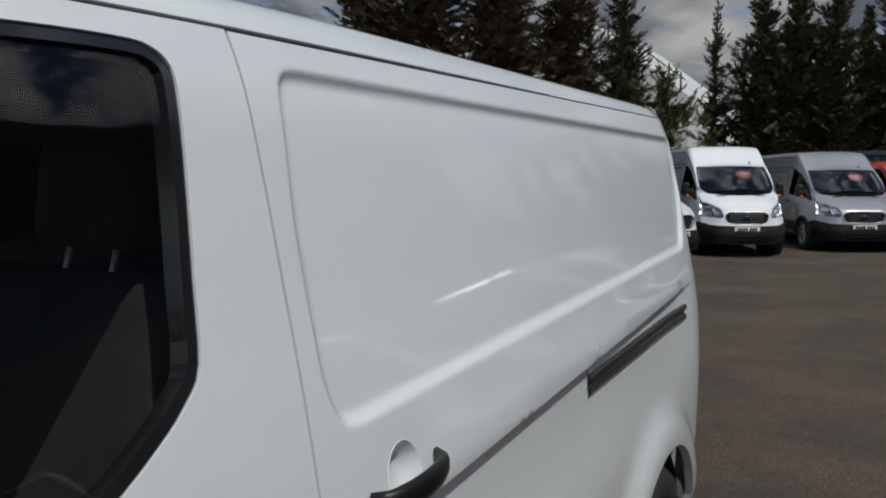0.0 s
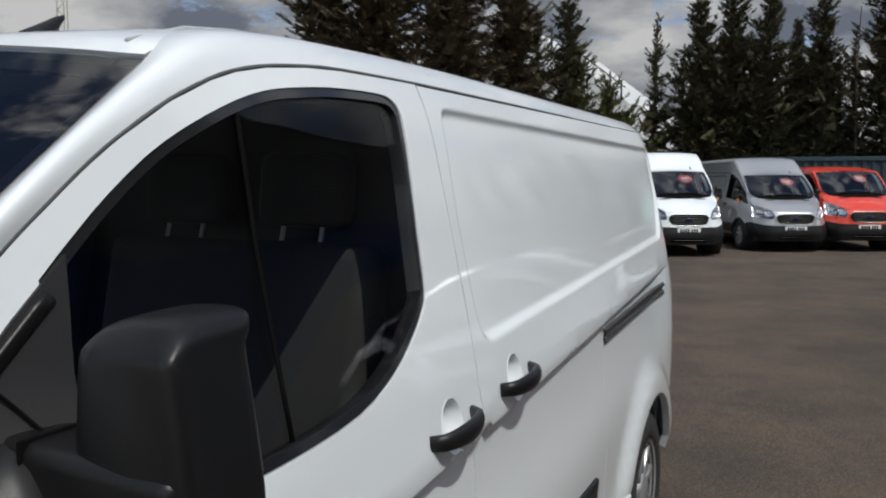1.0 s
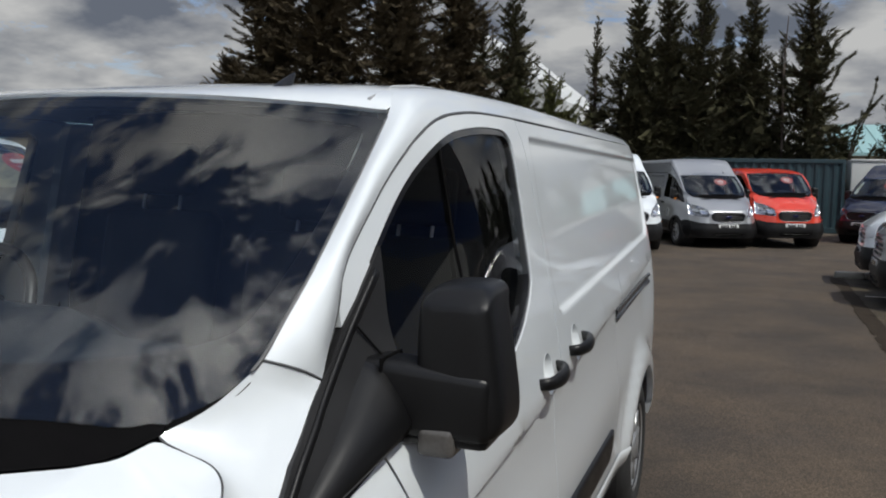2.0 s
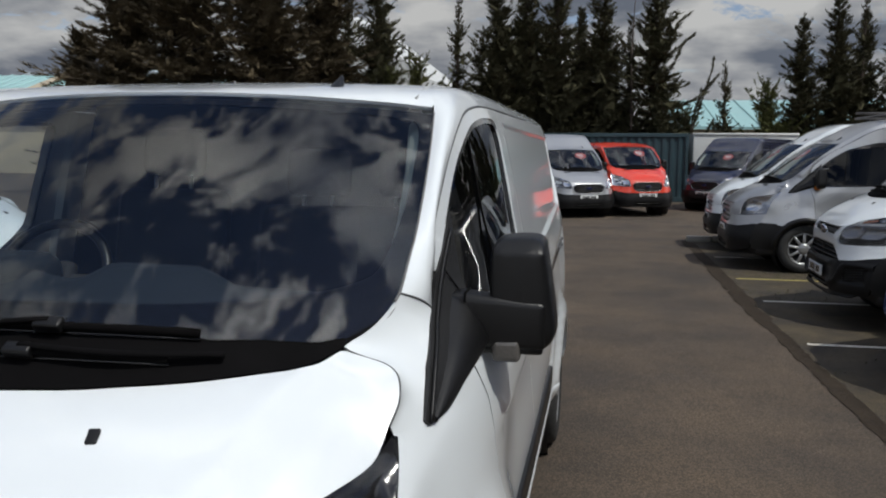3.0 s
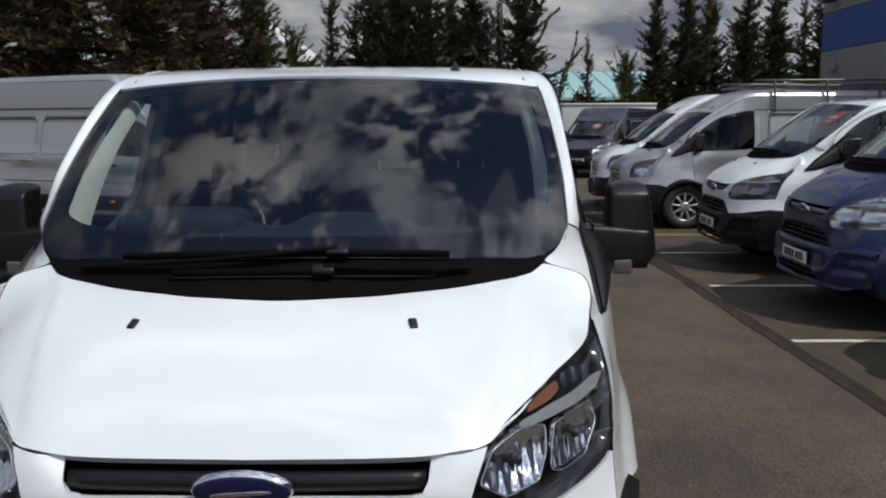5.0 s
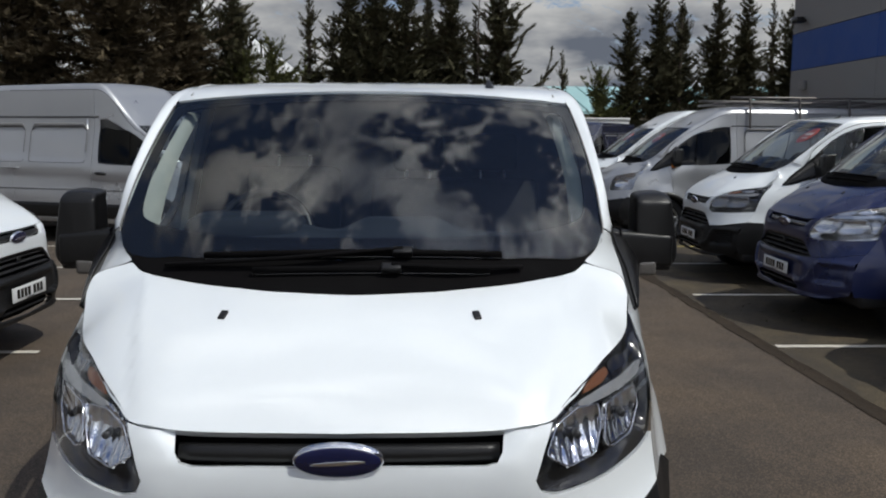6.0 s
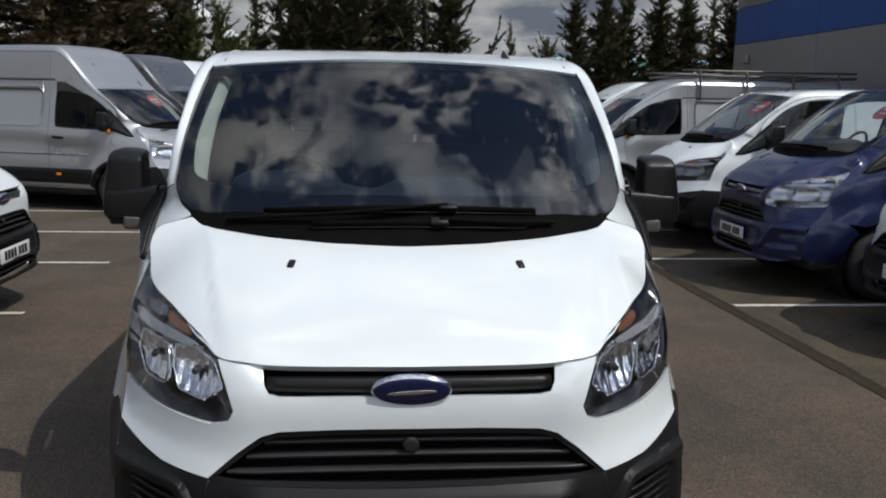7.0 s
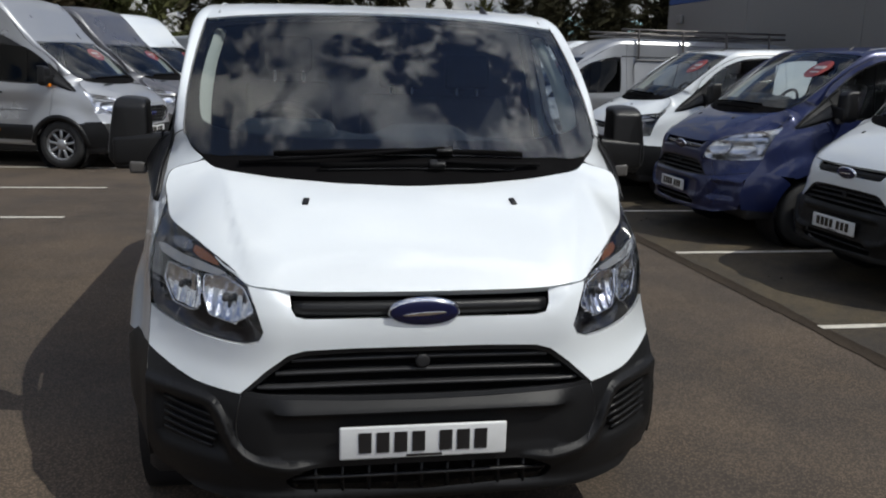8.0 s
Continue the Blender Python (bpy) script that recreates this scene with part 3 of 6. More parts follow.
def van_body(label, paint, q=1.0, style="small", warp=None, sticker=False, dark_bumper=None, lamp_mat=None, old=False):
    """A panel van as one thing with its parts. style: small, or big for the larger kinds."""
    root = new("panel_van", None)
    tagged(root, label, "van", kind="thing")
    w_ = warp if warp else (lambda v: np.asarray(v, float))

    def put(name, vf, mat, parent=root, lab="", **kw):
        return part(name, (w_(vf[0]), vf[1]), mat, parent, lab, **kw)

    def pair(name, vf, mat, parent=root, lab="", **kw):
        return put(name, vf, mat, parent, lab, **kw), put(name, mirrored(vf), mat, parent, lab, **kw)

    big = style == "big"
    R = 0.045 * q
    bump_mat = dark_bumper or BUMPER
    # front
    if not big:
        half = [(0, 0.881), (0.36, 0.884), (0.387, 0.892), (0.400, 0.915), (0.406, 0.957), (0.47, 0.966), (0.529, 0.974), (0.503, 0.91), (0.482, 0.845), (0.498, 0.812),
                (0.546, 0.799), (0.62, 0.802), (0.72, 0.808), (0.845, 0.824), (0.868, 0.83), (0.868, 0.715), (0.80, 0.696), (0.70, 0.668), (0.556, 0.652),
                (0.475, 0.724), (0.41, 0.772), (0.36, 0.786), (0.20, 0.791), (0, 0.791)]

        def brow(x, z):
            """The front with a chamfer that leads into the ends of the slot."""
            X, Y, Z = face(x, z)
            line = 0.376 + 1.18 * (z - 0.884)
            return X, Y + 0.024 * np.clip((line - np.abs(x)) / 0.055, 0, 1) * smooth(0.882, 0.892, z), Z

        put("front_panel", patch(both(half), brow, R if q > 1 else 0.016, depth=0.02), paint)
    else:
        half = [(0, 0.955), (0.40, 0.958), (0.47, 0.966), (0.529, 0.974), (0.503, 0.91), (0.482, 0.845), (0.498, 0.812), (0.546, 0.799), (0.72, 0.808), (0.868, 0.83), (0.868, 0.70), (0.70, 0.66), (0.4, 0.655), (0, 0.65)]
        hexa = rounded(both([(0, 0.915), (0.36, 0.912), (0.45, 0.85), (0.40, 0.73), (0.30, 0.69), (0, 0.685)]), 0.03, 3)
        put("front_panel", patch(both(half), face, R, holes=[hexa], depth=0.03), paint)
        bk = lambda x, z: (x, face(x, z)[1] + 0.03, z)
        put("grille", patch(shrink(hexa, -0.005), bk, 0.06 * q, depth=0), BLACK)
        for zs in ((0.73, 0.775, 0.82, 0.865) if not old else (0.735, 0.800, 0.865)):
            xs = np.linspace(-0.40, 0.40, 13) * (1.0 if zs > 0.75 else 0.85)
            put("grille_slat", tube([(x, float(face(x, zs)[1]) + 0.012, zs) for x in xs], 0.012 if not old else 0.020, 6, squash=(1.0, 0.5)), SLAT if not old else paint)
        if not old:
            ring_ = np.concatenate([hexa, hexa[:1]])
            put("grille_frame", tube([(x, float(face(x, z)[1]) - 0.002, z) for x, z in ring_], 0.010, 6, cap=False), REFLECT_DIM)
        put("badge", moved(disc(oval(0.17, 0.07, 20), 0.012, 0.004), Matrix.Translation((0, 0.004, 0.81))), BADGE)
    lw = [(0, 0.632), (0.2, 0.634), (0.36, 0.639), (0.50, 0.644), (0.556, 0.649), (0.70, 0.664), (0.80, 0.692), (0.868, 0.711), (0.868, 0.42), (0.84, 0.36), (0.7, 0.32), (0.4, 0.30), (0, 0.295)]
    if big:
        lw[:5] = [(0, 0.646), (0.2, 0.648), (0.4, 0.651), (0.5, 0.653), (0.556, 0.656)]

    blade = crom([(0.90, 0.645), (0.855, 0.638), (0.75, 0.640), (0.647, 0.630), (0.607, 0.582), (0.574, 0.507), (0.524, 0.461), (0.431, 0.438), (0.358, 0.434), (0.0, 0.432)], 4)
    inner = np.concatenate([blade, [(0.0, 0.62), (0.55, 0.655), (0.60, 0.70), (0.90, 0.72)]])

    def bumper(x, z):
        ax = np.abs(np.asarray(x, float))
        X, Y, Z = face(x, z)
        if big:
            return X, Y - 0.02 * smooth(0.56, 0.53, Z) * smooth(0.40, 0.44, Z) - 0.03 * smooth(0.36, 0.31, Z), Z
        p = np.stack([ax.ravel(), np.asarray(z, float).ravel()], 1)
        d = np.full(len(p), 9.0)
        for a_, b_ in zip(blade[:-1], blade[1:]):
            ab = b_ - a_
            t = np.clip(((p - a_) @ ab) / (ab @ ab), 0, 1)
            d = np.minimum(d, np.linalg.norm(p - a_ - t[:, None] * ab, axis=1))
        d = d.reshape(ax.shape)
        mid = inside(p, inner).reshape(ax.shape)
        out = ~mid
        Y = Y - 0.027 * np.where(out, smooth(0.065, 0.0, d), smooth(0.009, 0.0, d)) * smooth(0.30, 0.42, ax)
        vent = smooth(0.62, 0.66, ax + (0.56 - z) * 0.5) * smooth(0.835, 0.805, ax) * smooth(0.44, 0.47, z) * smooth(0.615, 0.59, z)
        Y = Y + 0.026 * vent * out
        # ledge under the grille, recess round the plate
        Y = Y - 0.030 * np.clip((0.648 - z) / 0.044, 0, 1) * smooth(0.588, 0.601, z) * smooth(0.50, 0.40, ax) + 0.006 * smooth(0.582, 0.574, z) * smooth(0.45, 0.48, z) * smooth(0.48, 0.42, ax)
        Y = Y - 0.028 * smooth(0.345, 0.315, z)
        return X, Y, Z

    low = rounded(both(LOWER), 0.025, 3)
    folds = [np.concatenate([blade + (0, 0.0015), (blade - (0, 0.0015))[::-1]]), np.concatenate([blade + (-0.006, 0.008), (blade + (-0.0055, 0.0075))[::-1]])]
    folds += [f_ * (-1, 1) for f_ in folds]
    folds += [np.array([(-0.45, z_), (0.45, z_), (0.45, z_ + 0.0012), (-0.45, z_ + 0.0012)]) for z_ in (0.5895, 0.603)]
    bump = put("bumper", patch(both(lw), bumper, 0.015 * q if not big else 0.04 * q, holes=[low], loops=folds if q <= 1 else (), depth=0.03), bump_mat)
    rear = lambda x, z: (x, face(x, z)[1] + 0.05, z)
    # near-black sheet stands in for the shade inside the intake
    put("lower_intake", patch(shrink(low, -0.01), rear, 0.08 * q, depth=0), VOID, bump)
    put("lower_slat", tube([(x, float(face(x, 0.385)[1]) + 0.01, 0.385) for x in np.linspace(-0.40, 0.40, 9)], 0.012, 6, squash=(0.6, 1)), BLACK, bump)
    if not big and q <= 1:
        for x in np.linspace(-0.33, 0.33, 9):
            put("intake_rib", block((x - 0.004, float(face(x, 0.38)[1]) + 0.006, 0.335), (x + 0.004, float(face(x, 0.38)[1]) + 0.05, 0.425), 0, 1), BLACK, bump)
        seam = crom([(0.553, 0.648), (0.568, 0.57), (0.565, 0.517), (0.540, 0.474)], 5)
        pair("bumper_seam", tube([(a_, float(bumper(np.float64(a_), np.float64(b_))[1]) + 0.001, b_) for a_, b_ in seam], 0.003, 5), GLOSSB, bump)
    if not big:
        for i in range(5):
            zs = 0.482 + i * 0.024
            fin = tube([(x, float(face(x, zs + 0.01)[1]) + 0.012, zs + 0.15 * (x - 0.7)) for x in np.linspace(0.645 - 0.01 * i, 0.80, 5)], 0.0065, 5)
            pair("vent_fin", fin, BLACK, bump)
        # upper slot with its bar and badge
        back = lambda x, z: (x, face(x, z)[1] + 0.075, z)
        # backing coloured near-black for the unlit depth of the slot
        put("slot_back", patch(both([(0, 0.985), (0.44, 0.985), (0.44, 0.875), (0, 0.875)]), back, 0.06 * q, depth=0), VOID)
        bar = [(x, 0.052 + 0.10 * abs(x) ** 2.2, 0.9055) for x in np.linspace(-0.394, 0.394, 25)]
        put("grille_bar", tube(bar, 0.0245, 12, squash=(1.0, 0.8)), BLACK)
        emb = Matrix.Translation((0, 0.020, 0.906)) @ Matrix.Rotation(radians(14), 4, "X")
        ring = put("badge_ring", moved(disc(oval(0.222, 0.094, 40), 0.016, 0.002), emb), CHROME)
        put("badge", moved(moved(disc(oval(0.211, 0.084, 40), 0.004, 0.004), Matrix.Translation((0, -0.0155, 0))), emb), BADGE, ring, "dark blue oval badge")
        put("badge_mark", moved(tube([(x, -0.0225, 0.004 * x / 0.06) for x in np.linspace(-0.066, 0.066, 15)], 0.0015 + 0.006 * np.sin(np.linspace(0.05, math.pi - 0.05, 15)) ** 0.6, 8, squash=(1.0, 0.25), up=(0, 0, 1)), emb), CHROME, ring, "pale plain lozenge")
        # lower grille
        gb = lambda x, z: (x, face(x, z)[1] + 0.06, z)
        surround = rounded(both([(p[0], p[1]) for p in GRILLE]), 0.012, 2)
        # near-black sheet paints the shade behind the slats
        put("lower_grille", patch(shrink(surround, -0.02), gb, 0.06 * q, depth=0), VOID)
        rimv = patch(shrink(surround, -0.010), lambda x, z: (x, face(x, z)[1] + 0.004, z), 0.03 * q, holes=[shrink(surround, 0.008)], depth=0.05)
        put("grille_surround", rimv, BLACK)
        for zs, hw in ((0.757, 0.40), (0.716, 0.45), (0.674, 0.505)):
            def slat(d):
                row = []
                for x in np.linspace(-hw, hw, 27):
                    row.append((x, float(face(x, zs)[1]) + 0.012 + d[0], zs + d[1] - 0.006 + 0.004 * (1 - (x / hw) ** 2)))
                return row
            put("grille_slat", loft([slat((0.04, 0.004)), slat((0.003, 0.004)), slat((0.0, -0.001)), slat((0.003, -0.007)), slat((0.04, -0.007))], 1, centre=(0, 0.3, zs)), SLAT)
        put("sensor", moved(disc(oval(0.046, 0.046, 20), 0.012, 0.001), Matrix.Translation((0, 0.028, 0.742))), MATTE)
    plate(root, -0.040 if not big else -0.012, 0.455 if not big else 0.53, w_)
    # lamps
    lamp_c = (0, 0.8, 0.9)
    lens = patch(crom(LAMP, 3, True), face, 0.04 * q, depth=0.006, centre=lamp_c, lift=0.002)
    well = lambda x, z: (np.asarray(x), face(x, z)[1] + 0.014 + 0.13 * smooth(0.0, 0.07, edge_distance(np.stack([np.ravel(x), np.ravel(z)], 1), crom(LAMP, 3, True)).reshape(np.shape(x))), z)
    bowl = patch(crom(LAMP, 3, True), well, 0.022 * q, depth=0.0, centre=lamp_c)
    if old:
        # upright lamp: the inner part of the opening is closed with paint
        pts = crom(LAMP, 6, True)
        pair("lamp_filler", patch(np.concatenate([pts[pts[:, 0] < 0.655]]), face, 0.04 * q, depth=0.01, centre=lamp_c, lift=0.006), paint)
    for sgn in (1, -1):
        mm = (lambda vf: vf) if sgn > 0 else mirrored
        lamp = put("headlamp", mm(bowl), lamp_mat or GLOSSB, lab="headlamp with dark housing")
        put("lens", mm(lens), LENS, lamp, shadow=False)

        def cup(poly, off, deep, flute=0.0):
            pl = rounded(np.asarray(poly, float), 0.009, 2)
            c = pl.mean(0)
            fn = lambda x, z: (x, face(x, z)[1] + off + deep * (1 - np.clip(np.hypot(x - c[0], (z - c[1]) * 1.2) / 0.085, 0, 1) ** 2) + flute * np.sin((x + 0.12 * z) * 2 * math.pi / 0.031), z)
            return patch(pl, fn, 0.0065 if flute else 0.019 * q, depth=0.008, centre=lamp_c)

        def rim_of(poly, off, r):
            pl = rounded(np.asarray(poly, float), 0.009, 2)
            pl = np.concatenate([pl, pl[:1]])
            return tube([(x, float(face(x, z)[1]) + off, z) for x, z in pl], r, 5, cap=False)
        r1 = [(0.512, 0.898), (0.540, 0.962), (0.602, 0.990), (0.668, 0.983), (0.669, 0.930), (0.650, 0.872), (0.572, 0.860)]
        r2 = [(0.680, 0.886), (0.690, 0.976), (0.797, 0.987), (0.811, 0.935), (0.776, 0.874), (0.708, 0.869)]
        r3 = [(0.622, 1.012), (0.634, 1.030), (0.674, 1.046), (0.706, 1.054), (0.714, 1.036), (0.688, 1.022)]
        r4 = [(0.714, 1.038), (0.716, 1.057), (0.745, 1.064), (0.795, 1.056), (0.783, 1.036), (0.742, 1.030)]
        band = [(0.600, 0.996), (0.612, 1.006), (0.682, 1.016), (0.751, 1.021), (0.812, 1.034), (0.846, 1.030), (0.825, 1.006), (0.760, 0.994), (0.688, 0.991), (0.62, 0.990)]
        mirror_mat = REFLECT if q <= 1 or big else REFLECT_DIM
        for rr_ in ((r1, r2) if not old else (r2,)):
            rf = put("reflector", mm(cup(rr_, 0.012, 0.05, 0.0045 if q <= 1 else 0.0)), mirror_mat, lamp)
            if not big:
                put("bezel", mm(rim_of(rr_, 0.010, 0.0026)), CHROME, rf)
        if not old:
            put("lamp_bar", mm(cup(band, 0.008, 0.006)), LAMPBAR, lamp, "smoky grey bar across the lamp")
            put("indicator", mm(cup(r3, 0.012, 0.010)), AMBER if not big else mirror_mat, lamp, "amber indicator lens")
        if not big:
            put("side_light", mm(cup(r4, 0.010, 0.020, 0.002)), REFLECT_DIM, lamp, "clear ribbed side light")

        if not big and q <= 1:
            for cx, cz in ((0.60, 0.925), (0.748, 0.93)):
                base = float(face(cx, cz)[1])
                put("bulb", mm(moved(lathe([(0.0, 0.0), (0.0, 0.010), (0.035, 0.010), (0.036, 0.0)], 12), Matrix.Translation((cx, base + 0.022, cz)) @ Matrix.Rotation(radians(90), 4, "Z"))), material_dark, lamp)
    # bonnet
    hood = [(0, 0.046), (0.25, 0.049), (0.40, 0.055), (0.47, 0.068), (0.526, 0.092), (0.575, 0.146), (0.62, 0.201), (0.70, 0.326), (0.767, 0.432), (0.812, 0.537), (0.8272, 0.600),
            (0.836, 0.6405), (0.8267, 0.6724), (0.7985, 0.6882), (0.752, 0.6892), (0.7095, 0.687)]
    hd = np.concatenate([crom(hood, 4)[:-1], (FOOT - (0, 0.001))[-2::-1]])
    ky = np.linspace(0.13, 0.60, 40)
    crease = np.concatenate([np.stack([np.interp(ky, BAND[:, 1], BAND[:, 0]), ky], 1), np.stack([np.interp(ky, FOLD[:, 1], FOLD[:, 0]), ky], 1)[::-1]])
    creases = [crease, (crease * (-1, 1))[::-1]]
    put("bonnet", patch(both(hd), bonnet, R if q > 1.6 else 0.02 * q, loops=creases if q <= 1 else (), depth=0.03, gap=0.0004, centre=(0, 0.3, 0.5)), paint)
    if not big:
        noz = block((-0.0105, -0.017, 0), (0.0105, 0.017, 0.009), 0.0085, 3)
        for sx in (1, -1):
            tilt = Matrix.Translation((0.352 * sx, 0.366, float(bonnet_z(0.352, 0.366)) - 0.002)) @ Matrix.Rotation(radians(14 * sx), 4, "Z") @ Matrix.Rotation(radians(30), 4, "X")
            put("washer_nozzle", moved(noz, tilt), BLACK)
    # fender top between bonnet and side
    c1 = [(0.829, 0.600), (0.8375, 0.641), (0.828, 0.6735), (0.799, 0.6895), (0.752, 0.6905)]
    c1 = [(x, y, float(bonnet_z(np.float64(x), np.float64(y)))) for x, y in c1] + [(x, y, float(screen_z(x, y)) - 0.004) for x, y in ((0.711, 0.6885), (0.736, 0.7195), (0.763, 0.760), (0.792, 0.830))]
    c2 = [(0.608, 1.139), (0.64, 1.132), (0.68, 1.126), (0.718, 1.127), (0.752, 1.162), (0.79, 1.205), (0.85, 1.263), (0.93, 1.33)]
    c2 = [(float(wing_x(y, z)), y, z) for y, z in c2]
    k1 = [crom(c1, 5)[i * 5:j * 5 + 1] for i, j in ((0, 2), (2, 3), (3, 5), (5, 8))]
    k2 = [crom(c2, 5)[i * 5:j * 5 + 1] for i, j in ((0, 3), (3, 4), (4, 5), (5, 7))]
    cnt_ = (7, 5, 6, 9)
    l1 = np.concatenate([resample(a_, m_)[(1 if i else 0):] for i, (a_, m_) in enumerate(zip(k1, cnt_))])
    l2 = np.concatenate([resample(a_, m_)[(1 if i else 0):] for i, (a_, m_) in enumerate(zip(k2, cnt_))])
    pair("bonnet_seam", tube(crom(c1, 5)[:26] - (0.0, 0.0, 0.001), 0.0016, 5), SEAM_AND_SHADE)
    # side wing below it
    z0 = 0.40
    wing = [(float(face(np.interp(z, *LAMP_EDGE), z)[1]) - 0.003, z) for z in (0.72, 0.78, 0.83, 0.87, 0.91, 0.95, 1.0, 1.05, 1.10, 1.135)]
    l2 = np.array([(float(wing_x(y, z)), y, z) for _, y, z in l2[:7]] + [tuple(p) for p in l2[7:]])
    wt = relaxed(loft([l1, l2], 8, 0.0), 9)
    wing += [(y, z) for _, y, z in l2[:7]]
    wing += [(0.86, 1.158), (0.985, 1.198), (1.03, 1.10), (1.06, 0.95), (1.075, 0.80)]
    wing += [(0.95 + 0.40 * math.cos(a), 0.335 + 0.40 * math.sin(a)) for a in np.linspace(radians(65), radians(122), 9)]
    wing_low = patch(np.array(wing), wing_side, 0.03 if q <= 1.6 else 0.06, depth=0.0)
    lowside = [(float(face(0.868, 0.712)[1]), 0.716), (0.55, 0.71), (0.62, 0.66)] + [(0.95 + 0.40 * math.cos(a), 0.335 + 0.40 * math.sin(a)) for a in np.linspace(radians(135), radians(178), 6)] + [(float(face(0.868, z)[1]) - 0.004, z) for z in (0.36, 0.45, 0.55, 0.65)]
    pair("bumper_end", patch(np.array(lowside), lambda y, z: (side_x(y, z, False) + (0.866 - side_x(face(0.868, z)[1], z, False)) * np.exp(-np.maximum(0, (y - face(0.868, z)[1]) / 0.13) ** 2), y, z), R, depth=0.03, lift=0.002), bump_mat)
    # pillars and roof sides
    ge = [(0.792, 0.830, 1.376), (0.795, 1.0, 1.515), (0.780, 1.2, 1.668), (0.757, 1.372, 1.80), (0.732, 1.45, 1.852), (0.712, 1.56, 1.868), (0.70, 1.80, 1.871), (0.70, 2.13, 1.871)]
    ge = [(x, y, float(screen_z(x, y)) + 0.004 if y < 1.4 else z) for x, y, z in ge]
    ge[4:] = [(x, y, float(roof_z(x, y))) for x, y, z in ge[4:]]
    ae = [(float(side_x(y, z, False)), y, z) for y, z in PILLAR]
    n = 44
    rs = loft([resample(crom(ge, 6), n), resample(crom(ae, 6), n)], 8, 0.023)
    seam = []
    for i in range(9):
        m_ = (wt[0][i * 24 + 23] + rs[0][i * n]) / 2
        wt[0][i * 24 + 23] = m_
        rs[0][i * n] = m_
        seam.append(m_)
    pair("wing", welded(joined(wing_low, wt)), paint)
    pair("roof_side", rs, paint)
    pair("pillar_seam", tube(seam, 0.0025, 5), SEAM_AND_SHADE)
    glue = [(x + 0.001, y, float(screen_z(x, y)) + 0.002) for x, y in crom([(0.786, 0.808), (0.792, 0.836), (0.7935, 0.90), (0.794, 1.0), (0.779, 1.2), (0.757, 1.368)], 5)]
    pair("screen_seal", tube(glue, 0.0030, 6), SEAL_AND_SHADE)
    if not big:
        ys_ = np.linspace(1.40, 4.5, 26)
        pair("roof_seam", tube([(0.70, y, float(roof_z(0.70, y)) + 0.001) for y in ys_], 0.0045, 5), GAP)
    ys = np.linspace(2.12, 4.66, 30)
    la = [(0.70 - 0.08 * float(smooth(4.4, 4.66, y)), y, float(roof_z(0.70, y))) for y in ys]
    lb = [(float(side_x(y, 1.826, False)), y, 1.826) for y in ys]
    pair("roof_side", loft([la, lb], 8, 0.023), paint)
    rl = [(0, 1.264), (0.25, 1.278), (0.50, 1.321), (0.66, 1.363), (0.748, 1.386), (0.732, 1.45), (0.712, 1.56), (0.70, 1.80), (0.70, 4.60), (0.6, 4.68), (0, 4.70)]
    ro = both(crom(rl[:8], 3).tolist() + rl[8:])
    put("roof", patch(ro, roof, 0.07 * q, loops=[shrink(ro, d_) for d_ in (0.018, 0.04, 0.07, 0.11)], depth=0.01, centre=(0, 3, 1)), paint)
    gut = [(float(side_x(y, z, False)) - 0.002, y, z) for y, z in crom(PILLAR + [(2.6, 1.826), (3.30, 1.824)], 4)]
    pair("roof_gutter", tube(gut[5:], 0.0042, 5), SEAM_AND_SHADE)
    # doors and side panels
    fd = DOOR_TOP + [(2.102, 1.60), (2.102, 1.40), (2.10, 1.19), (2.10, z0), (1.36, z0), (1.32, 0.5), (1.24, 0.62), (1.12, 0.72), (1.079, 0.80), (1.064, 0.95), (1.034, 1.10), (0.99, 1.20), (1.115, 1.222), (1.125, 1.508), (1.078, 1.464), (1.012, 1.402)]
    door_poly = np.array(fd)
    win = WINDOW if not big else np.array([(1.12, 1.47), (1.22, 1.56), (1.36, 1.655), (1.50, 1.73), (1.62, 1.757), (1.80, 1.768), (1.97, 1.768), (2.005, 1.75), (2.01, 1.60), (2.005, 1.40), (1.99, 1.27), (1.95, 1.245), (1.60, 1.225), (1.30, 1.22), (1.10, 1.225), (1.06, 1.30), (1.07, 1.40)])
    hole = np.array([p for p in crom(win, 3, True)])
    hole = hole[(hole[:, 0] > 1.0)]
    # front door: lower skin and the frame round the window
    recess = lambda yy, zc: [np.array([(yy + 0.047 * math.cos(a), zc + 0.055 * math.sin(a)) for a in np.linspace(0, 2 * math.pi, 22, endpoint=False)])] if q <= 1 else []
    skin = patch(door_poly, side, 0.04 * q, holes=[shrink(np.maximum(hole, (1.118, 0)), 0.001)] + recess(1.945, 1.130), loops=CREASE if q <= 1 else [], depth=0.03, gap=0.0022)
    doors = pair("front_door", skin, paint)
    sd = [(2.1035, 1.822), (2.1055, 1.60), (2.1055, 1.40), (2.1035, 1.19), (2.1035, z0)]
    pl = [shrink(PANEL, d_) for d_ in (-0.006, 0.0, 0.005, 0.010, 0.016, 0.023, 0.030)] if q <= 1 else [PANEL, shrink(PANEL, 0.03)]
    arc = [(3.88 + 0.405 * math.cos(a), 0.335 + 0.405 * math.sin(a)) for a in np.linspace(radians(171), radians(9), 20)]
    whole = sd[:5] + arc + [(4.62, z0), (4.68, 0.7), (4.69, 1.3), (4.66, 1.822)]
    joint = crom([(3.190, z0 + 0.01), (3.192, 0.80), (3.207, 0.98), (3.24, 1.15), (3.258, 1.262)], 3)
